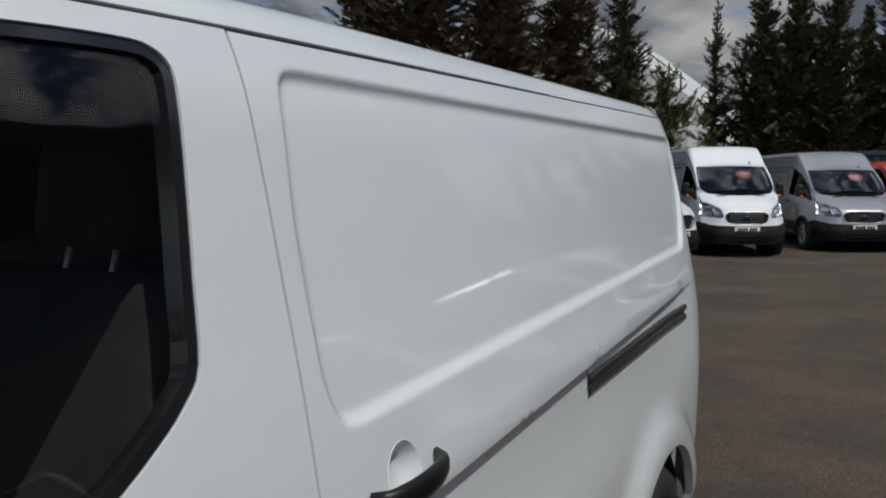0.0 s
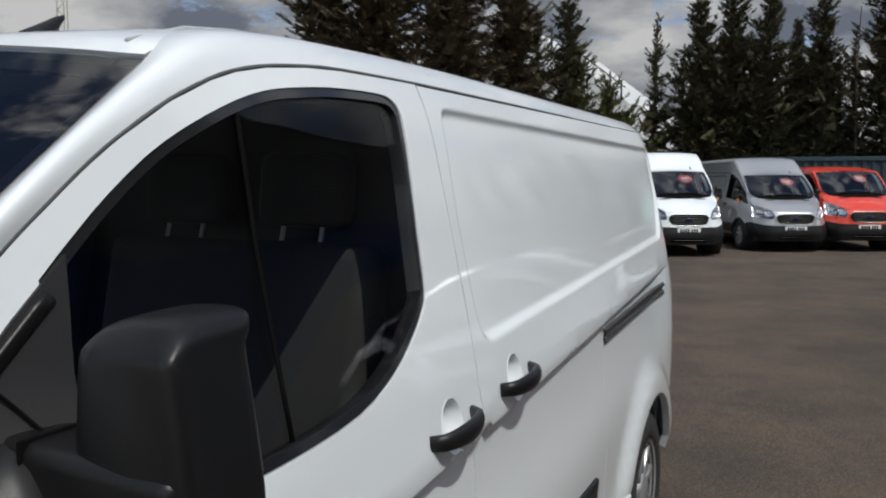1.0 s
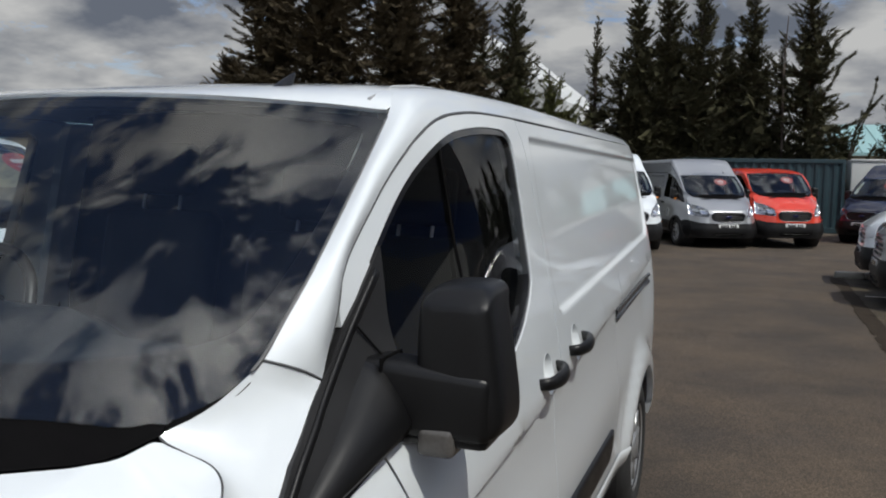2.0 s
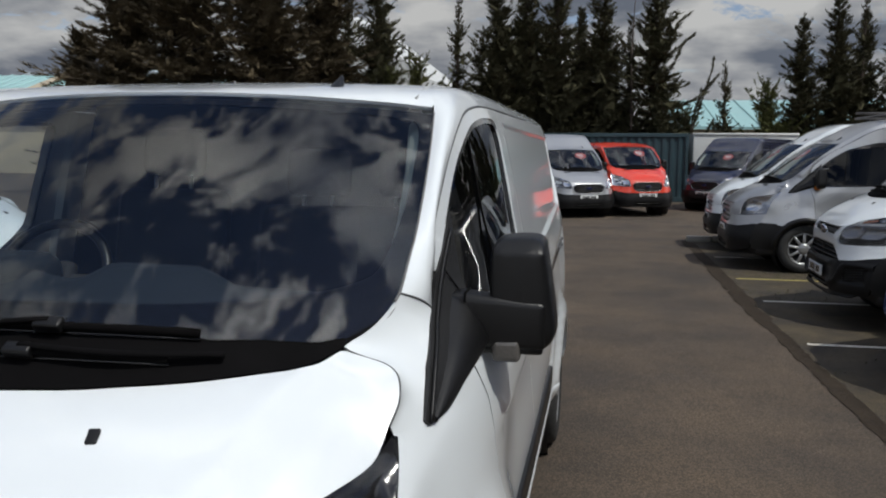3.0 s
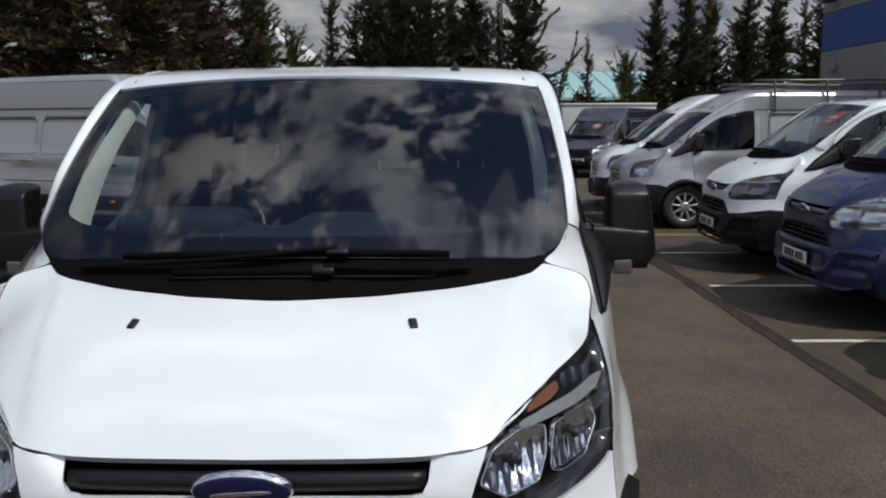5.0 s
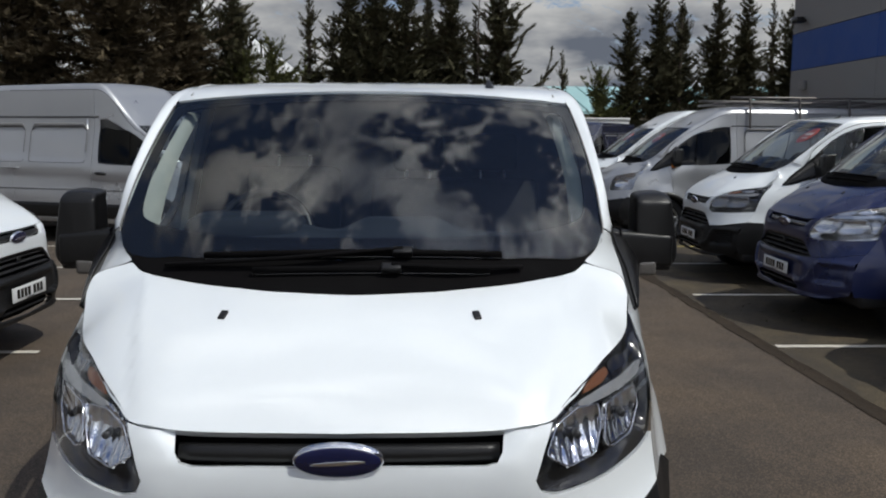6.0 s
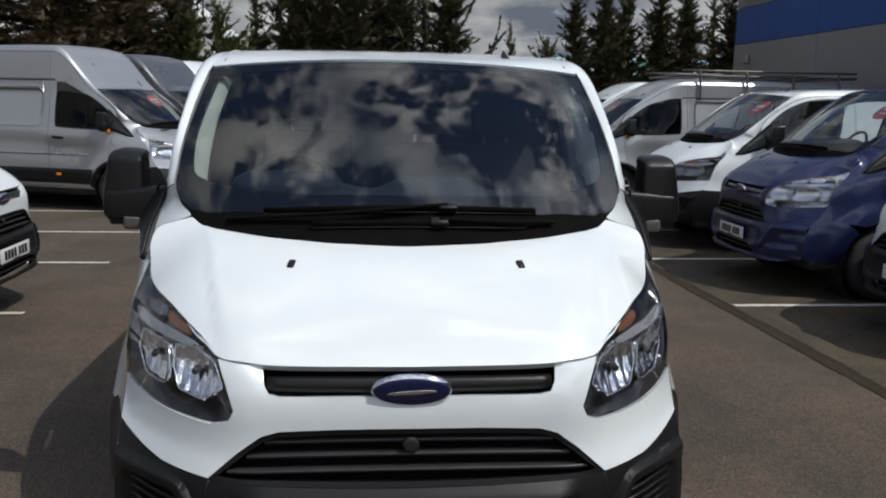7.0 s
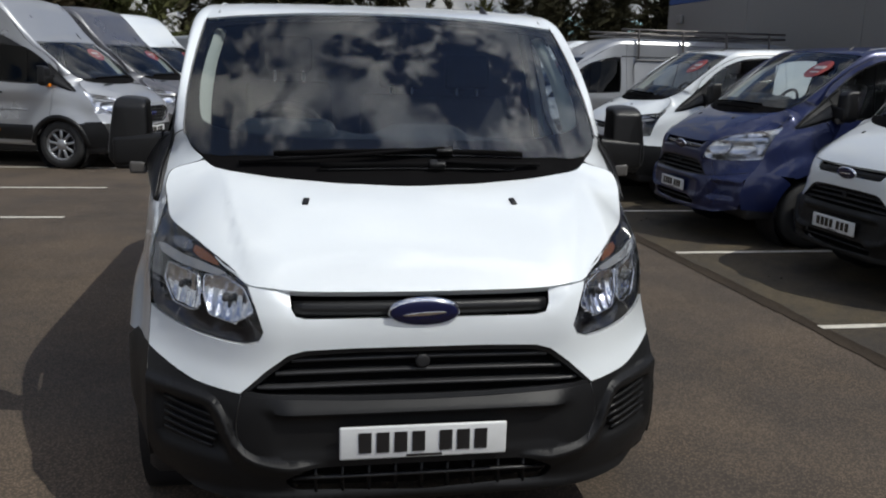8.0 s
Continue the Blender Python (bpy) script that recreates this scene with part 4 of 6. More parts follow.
    slit = np.concatenate([joint - (0.0018, 0), (joint + (0.0018, 0))[::-1]])
    sdoors = pair("body_side", patch(np.array(whole), side, 0.045 * q, holes=[slit] + recess(2.312, 1.150), loops=pl + (CREASE if q <= 1 else []), depth=0.03), paint, lab="body side with sliding door joint")
    # rear
    tail = []
    for z in (0.40, 0.8, 1.2, 1.5, 1.822):
        hw = float(side_x(4.67, z, False))
        tail.append([(x, 4.69 + 0.03 * (1 - (x / hw) ** 2), z) for x in np.linspace(-hw, hw, 15)])
    tail.append([(x, 4.69, float(roof_z(x, 4.69))) for x in np.linspace(-0.66, 0.66, 15)])
    put("rear_doors", loft(tail, 3, centre=(0, 3, 0.9)), paint)
    # underside and arches
    put("floor_pan", block((-0.88, 0.30, 0.26), (0.88, 4.60, 0.42), 0.03, 1), material_dark)
    for cy, cz in ARCHES:
        liner = lathe([(0.52, 0.0), (0.60, 0.405), (0.955, 0.405)], 28)
        pair("arch_liner", moved(liner, Matrix.Translation((0.0, cy, cz))), material_dark)
    sill = []
    for zz_, d in ((0.36, -0.03), (0.40, 0.006), (0.46, 0.010), (0.47, 0.004)):
        sill.append([(float(side_x(y, max(zz_, 0.4), False)) + d, y, zz_) for y in np.linspace(1.37, 3.46, 20)])
    pair("sill", loft(sill, 2), paint)
    mould = []
    my0, my1, mz = (1.42, 3.0, ((0.54, 0.0), (0.545, 0.012), (0.60, 0.016), (0.655, 0.012), (0.66, 0.0))) if not big else (1.36, 3.40, ((0.43, 0.0), (0.435, 0.012), (0.55, 0.016), (0.645, 0.012), (0.65, 0.0)))
    for k, (zz_, d) in enumerate(mz):
        mould.append([(float(side_x(y, zz_, False)) + d, y + (zz_ - 0.54) * (0.5 if not big else 0.0), zz_) for y in np.linspace(my0, my1, 20)])
    if big:
        for cy, cz in ARCHES:
            ring_ = []
            for rr_, d in ((0.395, -0.01), (0.40, 0.014), (0.44, 0.018), (0.465, 0.014), (0.47, 0.0)):
                ring_.append([(float(side_x(cy + rr_ * math.cos(a), cz + rr_ * math.sin(a), False)) + d, cy + rr_ * math.cos(a), cz + rr_ * math.sin(a)) for a in np.linspace(radians(8), radians(172), 22)])
            pair("arch_trim", loft(ring_, 1), BLACK)
        xs_ = float(side_x(2.2, 0.57, False))
        pair("side_marker", block((xs_ + 0.01, 1.90, 0.545), (xs_ + 0.024, 1.98, 0.585), 0.004, 1), REPEATER)
        pair("bonnet_vent", patch(np.array(oval(0.26, 0.05, 16)) + (0.40, 0.47), bonnet, 0.05, depth=0.004, lift=0.006, centre=(0, 0.3, 0.5)), BLACK)
    pair("side_moulding", loft(mould, 2), BLACK)
    if big:
        # pressed lines of the long side: panel frames drawn as shade lines, waist rib, roof joint
        for y0_, y1_ in ((2.20, 2.98), (3.06, 4.50)):
            fr = rounded([(y0_, 1.25), (y1_, 1.25), (y1_, 1.757), (y0_, 1.757)], 0.05, 3)
            fr = dense(np.concatenate([fr, fr[:1]]), 0.12)
            # grey tube stands in for the shade along the pressed panel edge
            pair("panel_edge_shade", tube([(float(side_x(y, z, False)) + 0.001, y, z) for y, z in fr], 0.0045, 5, cap=False), SEAL_AND_SHADE)
        pair("roof_joint", tube([(float(side_x(y, 1.772, False)) + 0.001, y, 1.772) for y in np.linspace(2.02, 4.6, 16)], 0.0022, 5), SEAM_AND_SHADE)
        for zz_, y0_, y1_, r_ in ((1.16, 3.10, 4.40, 0.010), (0.86, 1.45, 4.55, 0.009)):
            pair("pressed_rib", tube([(float(side_x(y, zz_, False)) + 0.002, y, zz_) for y in np.linspace(y0_, y1_, 16)], r_, 6, squash=(1, 0.6)), paint)
            # dark line painted below the rib for its shade, no joint there
            pair("rib_shade_line", tube([(float(side_x(y, zz_ - 0.016, False)) + 0.001, y, zz_ - 0.016) for y in np.linspace(y0_, y1_, 16)], 0.004, 5), SEAM_AND_SHADE)
    # side glass: rubber ring, glass, divider
    rub = lambda y, z: (side_x(y, z, False) - 0.004, y, z)
    in_ = lambda y, z: (side_x(y, z, False) - 0.012, y, z)
    for d, sgn in zip(doors, (1, -1)):
        mm = (lambda vf: vf) if sgn > 0 else mirrored
        put("window_rubber", mm(patch(hole, rub, 0.05 * q, holes=[shrink(hole, 0.016)], depth=0.03)), GLOSSB, d)
        put("window_glass", mm(patch(shrink(hole, 0.014), in_, 0.10 * q, depth=0)), TINT if not big else PRIVACY, d, "dark side window glass", shadow=False)
        bar = [(float(side_x(y, z, False)) - 0.008, y, z) for y, z in ((1.488, 1.735), (1.479, 1.628), (1.47, 1.518), (1.44, 1.24))]
        put("window_divider", mm(tube(resample(bar, 8), 0.004, 6)), VOID, d)
        # handle: round recess, dished cup and a bar
        for dd, yy, zc in (((d, 1.945, 1.130), (sdoors[0 if sgn > 0 else 1], 2.312, 1.150)) if not big else ((d, 1.93, 1.10),)):
            cup_o = [(yy + 0.048 * math.cos(a), zc + 0.056 * math.sin(a)) for a in np.linspace(0, 2 * math.pi, 22, endpoint=False)]
            dish = lambda y, z: (side_x(y, z, False) + 0.001 - 0.030 * smooth(0.96, 0.50, np.hypot((y - yy) / 0.048, (z - zc) / 0.056)) * smooth(1.05, 0.9, np.hypot((y - yy) / 0.048, (z - zc) / 0.056)), y, z)
            put("door_handle", mm(patch(np.array(cup_o), dish, 0.016 * q, depth=0.004)), paint if not big else BLACK, dd, "round dished handle recess")
            grip = []
            for t in np.linspace(0, 1, 13):
                y = yy - 0.102 + 0.200 * t
                out = 0.004 + 0.042 * math.sin(math.pi * min(1, max(0, t))) ** 0.45
                grip.append((float(side_x(y, 1.1, False)) - 0.012 + out, y, zc - 0.008 + 0.012 * t))
            rr = 0.016 + 0.006 * np.sin(np.linspace(0, math.pi, 13))
            put("handle_grip", mm(tube(grip, rr, 10, squash=(1.0, 0.6))), BLACK, dd, "black handle grip")
    if not big:
        rail = []
        for zo, d in ((0.026, 0.0), (0.026, 0.010), (0.012, 0.013), (0.004, 0.004), (-0.006, 0.004), (-0.014, 0.013), (-0.027, 0.010), (-0.027, 0.0)):
            rail.append([(float(side_x(y, 1.09, False)) + d - 0.003, y, 1.088 + (y - 3.22) * 0.047 + zo) for y in np.linspace(3.222, 4.22, 14)])
        pair("door_rail", loft(rail, 1), GLOSSB)
    # black mirror triangle
    tri = pair("mirror_triangle", patch(TRI, side, 0.04 * q, depth=0.02, lift=0.006), MATTE)
    edge = [(float(side_x(y, z, False)) + 0.010, y, z) for y, z in ((0.716, 1.136), (0.757, 1.180), (0.803, 1.226), (0.86, 1.268), (0.915, 1.308), (1.02, 1.396), (1.12, 1.490))]
    pair("mirror_triangle_edge", tube(resample(crom(edge, 4), 30), 0.009, 6, squash=(1.25, 0.6)), BLACK)
    gap_ = [(float(side_x(y, z, False)) + 0.012, y, z) for y, z in ((1.034, 1.405), (1.056, 1.378), (1.078, 1.345))]
    pair("mirror_triangle_gap", tube(resample(crom(gap_, 4), 12), 0.0022, 5), VOID)
    # door mirror
    for t_, sgn in zip(tri, (1, -1)):
        mm = (lambda vf: vf) if sgn > 0 else mirrored
        mir = put("door_mirror", mm(mirror_shell()), BLACK, lab="large black plastic door mirror")
        put("mirror_arm", mm(mirror_arm()), BLACK, mir)
        put("hinge_gap", mm(block((0.899, 1.030, 1.219), (0.9035, 1.1245, 1.3515), 0.019, 2)), VOID, mir)
        put("mirror_glass", mm(block((0.968, 1.160, 1.265), (1.088, 1.164, 1.45), 0.002, 1)), CHROME, mir)
        put("mirror_lamp", mm(block((0.966, 1.037, 1.184), (1.034, 1.100, 1.238), 0.014, 3)), HAZE if not big else REPEATER, mir, "clear indicator lens")
    # windscreen with black border, cowl, wipers
    ws = [(0.762, 0.760), (0.790, 0.828), (0.793, 1.0), (0.777, 1.2), (0.755, 1.366), (0.738, 1.380), (0.66, 1.360), (0.50, 1.318), (0.25, 1.275), (0, 1.261)]
    rise = lambda x: 0.088 * math.sqrt(max(0.0, 1 - (x / 0.712) ** 2))
    low_edge = [(x, y + 0.002) for x, y in FOOT[::2].tolist()]
    gl = [(x, y + rise(x) + 0.002) for x, y in low_edge]
    cow = low_edge + [(x, y + 0.014) for x, y in gl[::-1]]
    dip = lambda x, y: (x, y, screen_z(x, y) - 0.006)
    put("cowl", patch(both(cow), dip, 0.05 * q, depth=0.02, centre=(0, 1.6, 0.9)), VOID, lab="matte black plastic cowl below the windscreen")
    wo_ = both(gl[:-1] + crom([gl[-1]] + ws, 4).tolist())
    put("windscreen", patch(wo_, screen, 0.09 * q, depth=0.0, centre=(0, 1.6, 0.9)), SCREEN, lab="curved windscreen glass", shadow=False)
    inn = [(0, 0.625), (0.25, 0.645), (0.45, 0.695), (0.60, 0.762), (0.690, 0.820), (0.738, 0.885), (0.752, 1.05), (0.743, 1.2), (0.722, 1.325), (0.66, 1.328), (0.50, 1.290), (0.25, 1.249), (0, 1.236)]
    sc2 = lambda x, y: (x, y, screen_z(x, y) - 0.014)
    put("windscreen_border", patch(wo_, sc2, 0.06 * q, holes=[both(crom(inn, 3).tolist())], depth=0.006, centre=(0, 1.6, 0.9)), VOID)
    for wy, x0, x1, off in ((0.0, -0.46, 0.44, 0.0), (-0.048, -0.30, 0.40, 0.0)) if not big else ((0.0, -0.5, 0.1, 0), (0.0, 0.0, 0.55, 0)):
        line = []
        for x in np.linspace(x0, x1, 13):
            y = 0.548 + 0.33 * x * x * 0.75 + wy + 0.006 * (x - x0)
            line.append((x, y, float(screen_z(x, y)) + 0.016))
        wip = put("wiper", tube(line, 0.0085, 6, squash=(1.2, 0.8)), VOID, lab="black wiper blade")
        if q <= 1:
            put("wiper_rubber", tube([(p[0], p[1] + 0.004, p[2] - 0.013) for p in line], 0.004, 4), GLOSSB, wip)
            m_ = line[8] if x0 < -0.4 else line[7]
            put("wiper_joint", moved(block((-0.03, -0.014, -0.008), (0.03, 0.014, 0.016), 0.006, 2), Matrix.Translation(m_) @ Matrix.Rotation(radians(36), 4, "X")), BLACK, wip)
            px = x0 - 0.12 if x0 < -0.4 else 0.50
            arm = [(px, 0.50 + 0.33 * px * px, float(screen_z(px, 0.50 + 0.33 * px * px)) + 0.012), ((px + m_[0]) / 2, m_[1] - 0.028 if wy == 0 else m_[1] + 0.01, 0), (m_[0], m_[1], m_[2] + 0.014)]
            arm[1] = (arm[1][0], arm[1][1], float(screen_z(arm[1][0], arm[1][1])) + 0.034)
            put("wiper_arm", tube(crom(arm, 6), 0.009, 6, squash=(0.7, 1.2)), VOID, wip)
    ant_x, ant_y = (0.455, 1.450)
    za = float(roof_z(ant_x, ant_y))
    fin = [[(ant_x + hw_ * math.sin(a) * (1 - 0.75 * t), ant_y - 0.045 + 0.055 * t + ln_ * math.cos(a) * (1 - 0.72 * t), za - 0.004 + 0.040 * t) for a in np.linspace(0, 2 * math.pi, 17)] for t, hw_, ln_ in ((0, 0.021, 0.032), (0.15, 0.020, 0.031), (0.5, 0.018, 0.028), (0.85, 0.014, 0.026), (1.0, 0.0, 0.0))]
    put("aerial", loft([[(p[0], p[1] + 0.045, p[2]) for p in r_] for r_ in fin], 2, centre=(ant_x, ant_y + 0.01, za)), BLACK)
    # cabin
    dash = []
    for (y0, z0_), k, up_ in (((0.50, 1.205), 0.33, 0.0), ((0.62, 1.250), 0.30, 0.2), ((0.86, 1.325), 0.16, 0.75), ((1.00, 1.355), 0.08, 1.0), ((1.08, 1.325), 0.05, 0.9), ((1.12, 1.15), 0.0, 0.2), ((1.12, 0.6), 0.0, 0.0)):
        dash.append([(x, y0 + k * x * x, z0_ - 0.05 * x * x + up_ * (0.045 * float(smooth(-0.10, 0.02, x)) * float(1 - smooth(0.24, 0.34, x)) + 0.022 * float(smooth(0.30, 0.18, abs(x + 0.42))))) for x in np.linspace(-0.80, 0.80, 41)])
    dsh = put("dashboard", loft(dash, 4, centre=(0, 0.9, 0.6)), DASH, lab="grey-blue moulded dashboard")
    if q <= 1.6:
        bin_ = block((-0.62, 0.90, 1.22), (-0.22, 1.16, 1.408), 0.07, 4)
        put("instrument_hood", bin_, DASH, dsh)
        sw = Matrix.Translation((-0.43, 1.36, 1.285)) @ Matrix.Rotation(radians(62), 4, "X")
        ring = [(0.185 * math.cos(a), 0.185 * math.sin(a), 0) for a in np.linspace(0, 2 * math.pi, 33)]
        sw_ = put("steering_wheel", moved(tube(ring, 0.016, 8, cap=False), sw), BLACK)
        put("steering_hub", moved(joined(block((-0.07, -0.08, -0.03), (0.07, 0.06, 0.02), 0.02, 2), block((-0.17, -0.02, -0.012), (0.17, 0.02, 0.008), 0.006, 1), block((-0.02, -0.17, -0.012), (0.02, 0, 0.008), 0.006, 1)), sw), SEAT, sw_)
        for sx in (-0.42, 0.166, 0.52):
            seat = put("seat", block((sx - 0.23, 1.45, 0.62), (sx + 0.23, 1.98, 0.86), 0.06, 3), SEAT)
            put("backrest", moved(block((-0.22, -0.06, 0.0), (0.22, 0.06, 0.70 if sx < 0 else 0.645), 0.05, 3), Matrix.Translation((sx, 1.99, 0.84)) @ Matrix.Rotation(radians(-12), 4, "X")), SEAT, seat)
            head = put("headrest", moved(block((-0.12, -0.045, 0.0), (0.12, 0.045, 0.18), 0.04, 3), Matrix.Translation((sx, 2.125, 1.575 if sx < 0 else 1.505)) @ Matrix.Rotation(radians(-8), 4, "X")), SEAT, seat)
            for px in ((-0.073, 0.073) if sx < 0 else (-0.055, 0.055)):
                put("headrest_post", tube([(sx + px, 2.085, 1.40), (sx + px, 2.125, 1.60 if sx < 0 else 1.53)], 0.006, 6), POST, head)
    zb = np.linspace(0.42, 1.86, 10)
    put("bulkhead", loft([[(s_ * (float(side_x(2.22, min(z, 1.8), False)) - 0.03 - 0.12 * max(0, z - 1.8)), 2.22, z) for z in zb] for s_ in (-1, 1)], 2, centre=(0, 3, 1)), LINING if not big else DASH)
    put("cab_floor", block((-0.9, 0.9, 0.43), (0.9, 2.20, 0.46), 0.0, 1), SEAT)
    li = [(0.735, 0.815, 1.305), (0.757, 0.88, 1.372), (0.760, 1.05, 1.515), (0.745, 1.2, 1.628), (0.716, 1.385, 1.762)]
    lo_ = [(0.690, 0.90, 1.285), (0.71, 0.96, 1.355), (0.715, 1.10, 1.485), (0.705, 1.24, 1.61), (0.675, 1.42, 1.752)]
    pair("pillar_trim", loft([resample(li, 12), resample(lo_, 12)], 2, 0.01, centre=(0.9, 1.6, 1.2)), TRIM)
    pair("pillar_trim", loft([resample(crom([(float(side_x(y, z, False)) - 0.03, y, z) for y, z in PILLAR], 4), 16), resample(crom([(x - 0.03, y, z - 0.03) for x, y, z in ge], 4), 16)], 2, centre=(2, 2, 3)), TRIM)
    put("headlining", patch(both([(0, 1.265), (0.45, 1.305), (0.68, 1.38), (0.70, 2.20), (0, 2.20)]), lambda x, y: (x, y, np.minimum(roof_z(x, y) - 0.03, screen_z(x, y) - 0.022)), 0.06, depth=0, centre=(0, 1.8, 3)), TRIM)
    if sticker:
        sx, sy = (0.50, 1.12) if not big else (0.20, 1.02)
        zs = float(screen_z(sx, sy)) - 0.02
        st = Matrix.Translation((sx, sy, zs)) @ Matrix.Rotation(radians(36 - 90), 4, "X")
        sob = put("price_sticker", moved(disc(oval(0.32, 0.28, 22), 0.002), st @ Matrix.Rotation(radians(0), 4, "X")), STICK, lab="red paper price sticker behind the glass")
        put("sticker_bars", moved(joined(block((-0.09, -0.006, 0.0), (0.09, -0.004, 0.045), 0, 1), block((-0.07, -0.006, -0.06), (0.07, -0.004, -0.04), 0, 1)), st), PALE, sob, smooth=False)
    # wheels
    for sx in (1, -1):
        for cy, cz in ARCHES:
            p = w_(np.array([[(0.875 if cy < 2 else 0.893) * sx, cy, cz]]))[0]
            wheel(root, float(p[0]), float(p[1]), 0.335 if not big else 0.345, 0.335 if not big else 0.345)
    return root


def mirror_shell():
    """The housing of the right-hand door mirror, its face to the front."""
    rows = []
    out = crom([(0.962, 1.262), (0.955, 1.36), (0.959, 1.445), (0.966, 1.468), (0.985, 1.478), (1.03, 1.482), (1.066, 1.480), (1.084, 1.468), (1.091, 1.440), (1.106, 1.35), (1.116, 1.27), (1.110, 1.232), (1.086, 1.210), (1.06, 1.205), (1.02, 1.216), (0.985, 1.234)], 4, True)
    c = np.array((1.035, 1.35))
    for s, y, up in ((0.0, 1.046, 0.0), (0.60, 1.047, 0.0), (0.72, 1.048, 0.0), (0.80, 1.049, 0.0), (0.88, 1.051, 0.0), (0.93, 1.054, 0.0), (0.965, 1.061, 0.0), (0.985, 1.075, 0.0), (0.996, 1.100, 0.0), (1.0, 1.13, 0.0), (1.0, 1.155, 0.0), (0.96, 1.162, 0.0)):
        rows.append([(c[0] + (p[0] - c[0]) * s, y + s * 0.04 * (p[1] - 1.35) + 1.8 * max(0.0, c[0] + (p[0] - c[0]) * s - 1.035) ** 2 + 0.9 * max(0.0, c[1] + (p[1] - c[1]) * s - 1.446), c[1] + (p[1] - c[1]) * s) for p in np.concatenate([out, out[:1]])])
    return loft(rows, 2, centre=(1.035, 1.14, 1.35))


def mirror_arm():
    """The stalk between triangle and housing, and the bulge of its foot."""
    def shape(v):
        v = np.array(v, float)
        t = np.clip((v[:, 0] - 0.86) / 0.23, 0, 1)
        v[:, 1] += 0.012 * t
        v[:, 2] = 1.284 - 0.012 * t + (v[:, 2] - 1.284) * (1.08 - 0.14 * t)
        return v
    stalk = block((0.855, 1.032, 1.222), (1.095, 1.122, 1.346), 0.020, 3, shape)
    lip = block((0.93, 1.040, 1.208), (1.088, 1.13, 1.236), 0.012, 2, shape)
    rows = []
    for t in np.linspace(0, 1, 9):
        row = []
        for b_, k_ in ((0.0, 0.0), (0.06, 0.7), (0.2, 1.0), (0.5, 1.0), (0.8, 0.85), (0.94, 0.5), (1.0, 0.0)):
            y = (0.728 + 0.302 * t) * (1 - b_) + (0.735 + 0.300 * t) * b_
            z = (1.131 + 0.089 * t) * (1 - b_) + (1.142 + 0.203 * t) * b_
            row.append((float(side_x(y, z, False)) + 0.004 + (0.010 + 0.030 * t) * k_, y, z))
        rows.append(row)
    rows.append([(float(side_x(1.10, p[2], False)), 1.10, p[2]) for p in rows[-1]])
    return joined(stalk, lip, loft(rows, 2, centre=(0.8, 0.95, 1.2)))

# ---- the place: ground and markings ----
def ground_material(name, color, scale, worn, pale, vary):
    m = material(name, color, 0.9, vary=vary, scale=0.9, fine=60, bump=0.5, bump_scale=170)
    n, l = m.node_tree.nodes, m.node_tree.links
    b = n["Principled BSDF"]
    hs = [q for q in n if q.type == "HUE_SAT"][0]
    tc = [q for q in n if q.type == "TEX_COORD"][0]
    stain = n.new("ShaderNodeTexNoise")
    stain.inputs["Scale"].default_value, stain.inputs["Detail"].default_value, stain.inputs["Roughness"].default_value = scale, 8, 0.68
    speck = n.new("ShaderNodeTexVoronoi")
    speck.inputs["Scale"].default_value = 85
    l.new(tc.outputs["Object"], stain.inputs["Vector"])
    l.new(tc.outputs["Object"], speck.inputs["Vector"])
    rp = n.new("ShaderNodeValToRGB")
    rp.color_ramp.elements[0].position, rp.color_ramp.elements[0].color = 0.38, (*worn, 1)
    rp.color_ramp.elements[1].position, rp.color_ramp.elements[1].color = 0.62, (*pale, 1)
    l.new(stain.outputs["Fac"], rp.inputs[0])
    sp = n.new("ShaderNodeMapRange")
    sp.inputs["From Min"].default_value, sp.inputs["From Max"].default_value = 0.0, 0.55
    sp.inputs["To Min"].default_value, sp.inputs["To Max"].default_value = 2.0, 0.62
    l.new(speck.outputs["Distance"], sp.inputs["Value"])
    m1, m2 = n.new("ShaderNodeMix"), n.new("ShaderNodeMix")
    for q in (m1, m2):
        q.data_type, q.blend_type = "RGBA", "MULTIPLY"
        q.inputs[0].default_value = 1.0
    l.new(hs.outputs[0], m1.inputs[6])
    l.new(rp.outputs[0], m1.inputs[7])
    l.new(m1.outputs[2], m2.inputs[6])
    l.new(sp.outputs[0], m2.inputs[7])
    l.new(m2.outputs[2], b.inputs["Base Color"])
    return m


ASPHALT = ground_material("asphalt", (0.080, 0.0605, 0.0440), 0.7, (0.68, 0.69, 0.71), (1.24, 1.19, 1.10), 0.12)
BAY = ground_material("bay_asphalt", (0.058, 0.0455, 0.033), 1.7, (0.62, 0.62, 0.62), (1.34, 1.30, 0.98), 0.22)
LINE = material("line_paint", (0.52, 0.49, 0.43), 0.75, vary=0.30, scale=14, fine=90, bump=0.3, bump_scale=150)
YLINE = material("worn_yellow_line", (0.36, 0.30, 0.10), 0.8, vary=0.35, scale=12, fine=80)
CONC = material("concrete", (0.26, 0.25, 0.22), 0.85, vary=0.15, scale=5, fine=80, bump=0.4, bump_scale=90)
MOSS = material("moss", (0.06, 0.058, 0.022), 0.95, vary=0.4, scale=12, fine=120, bump=0.6, bump_scale=100)


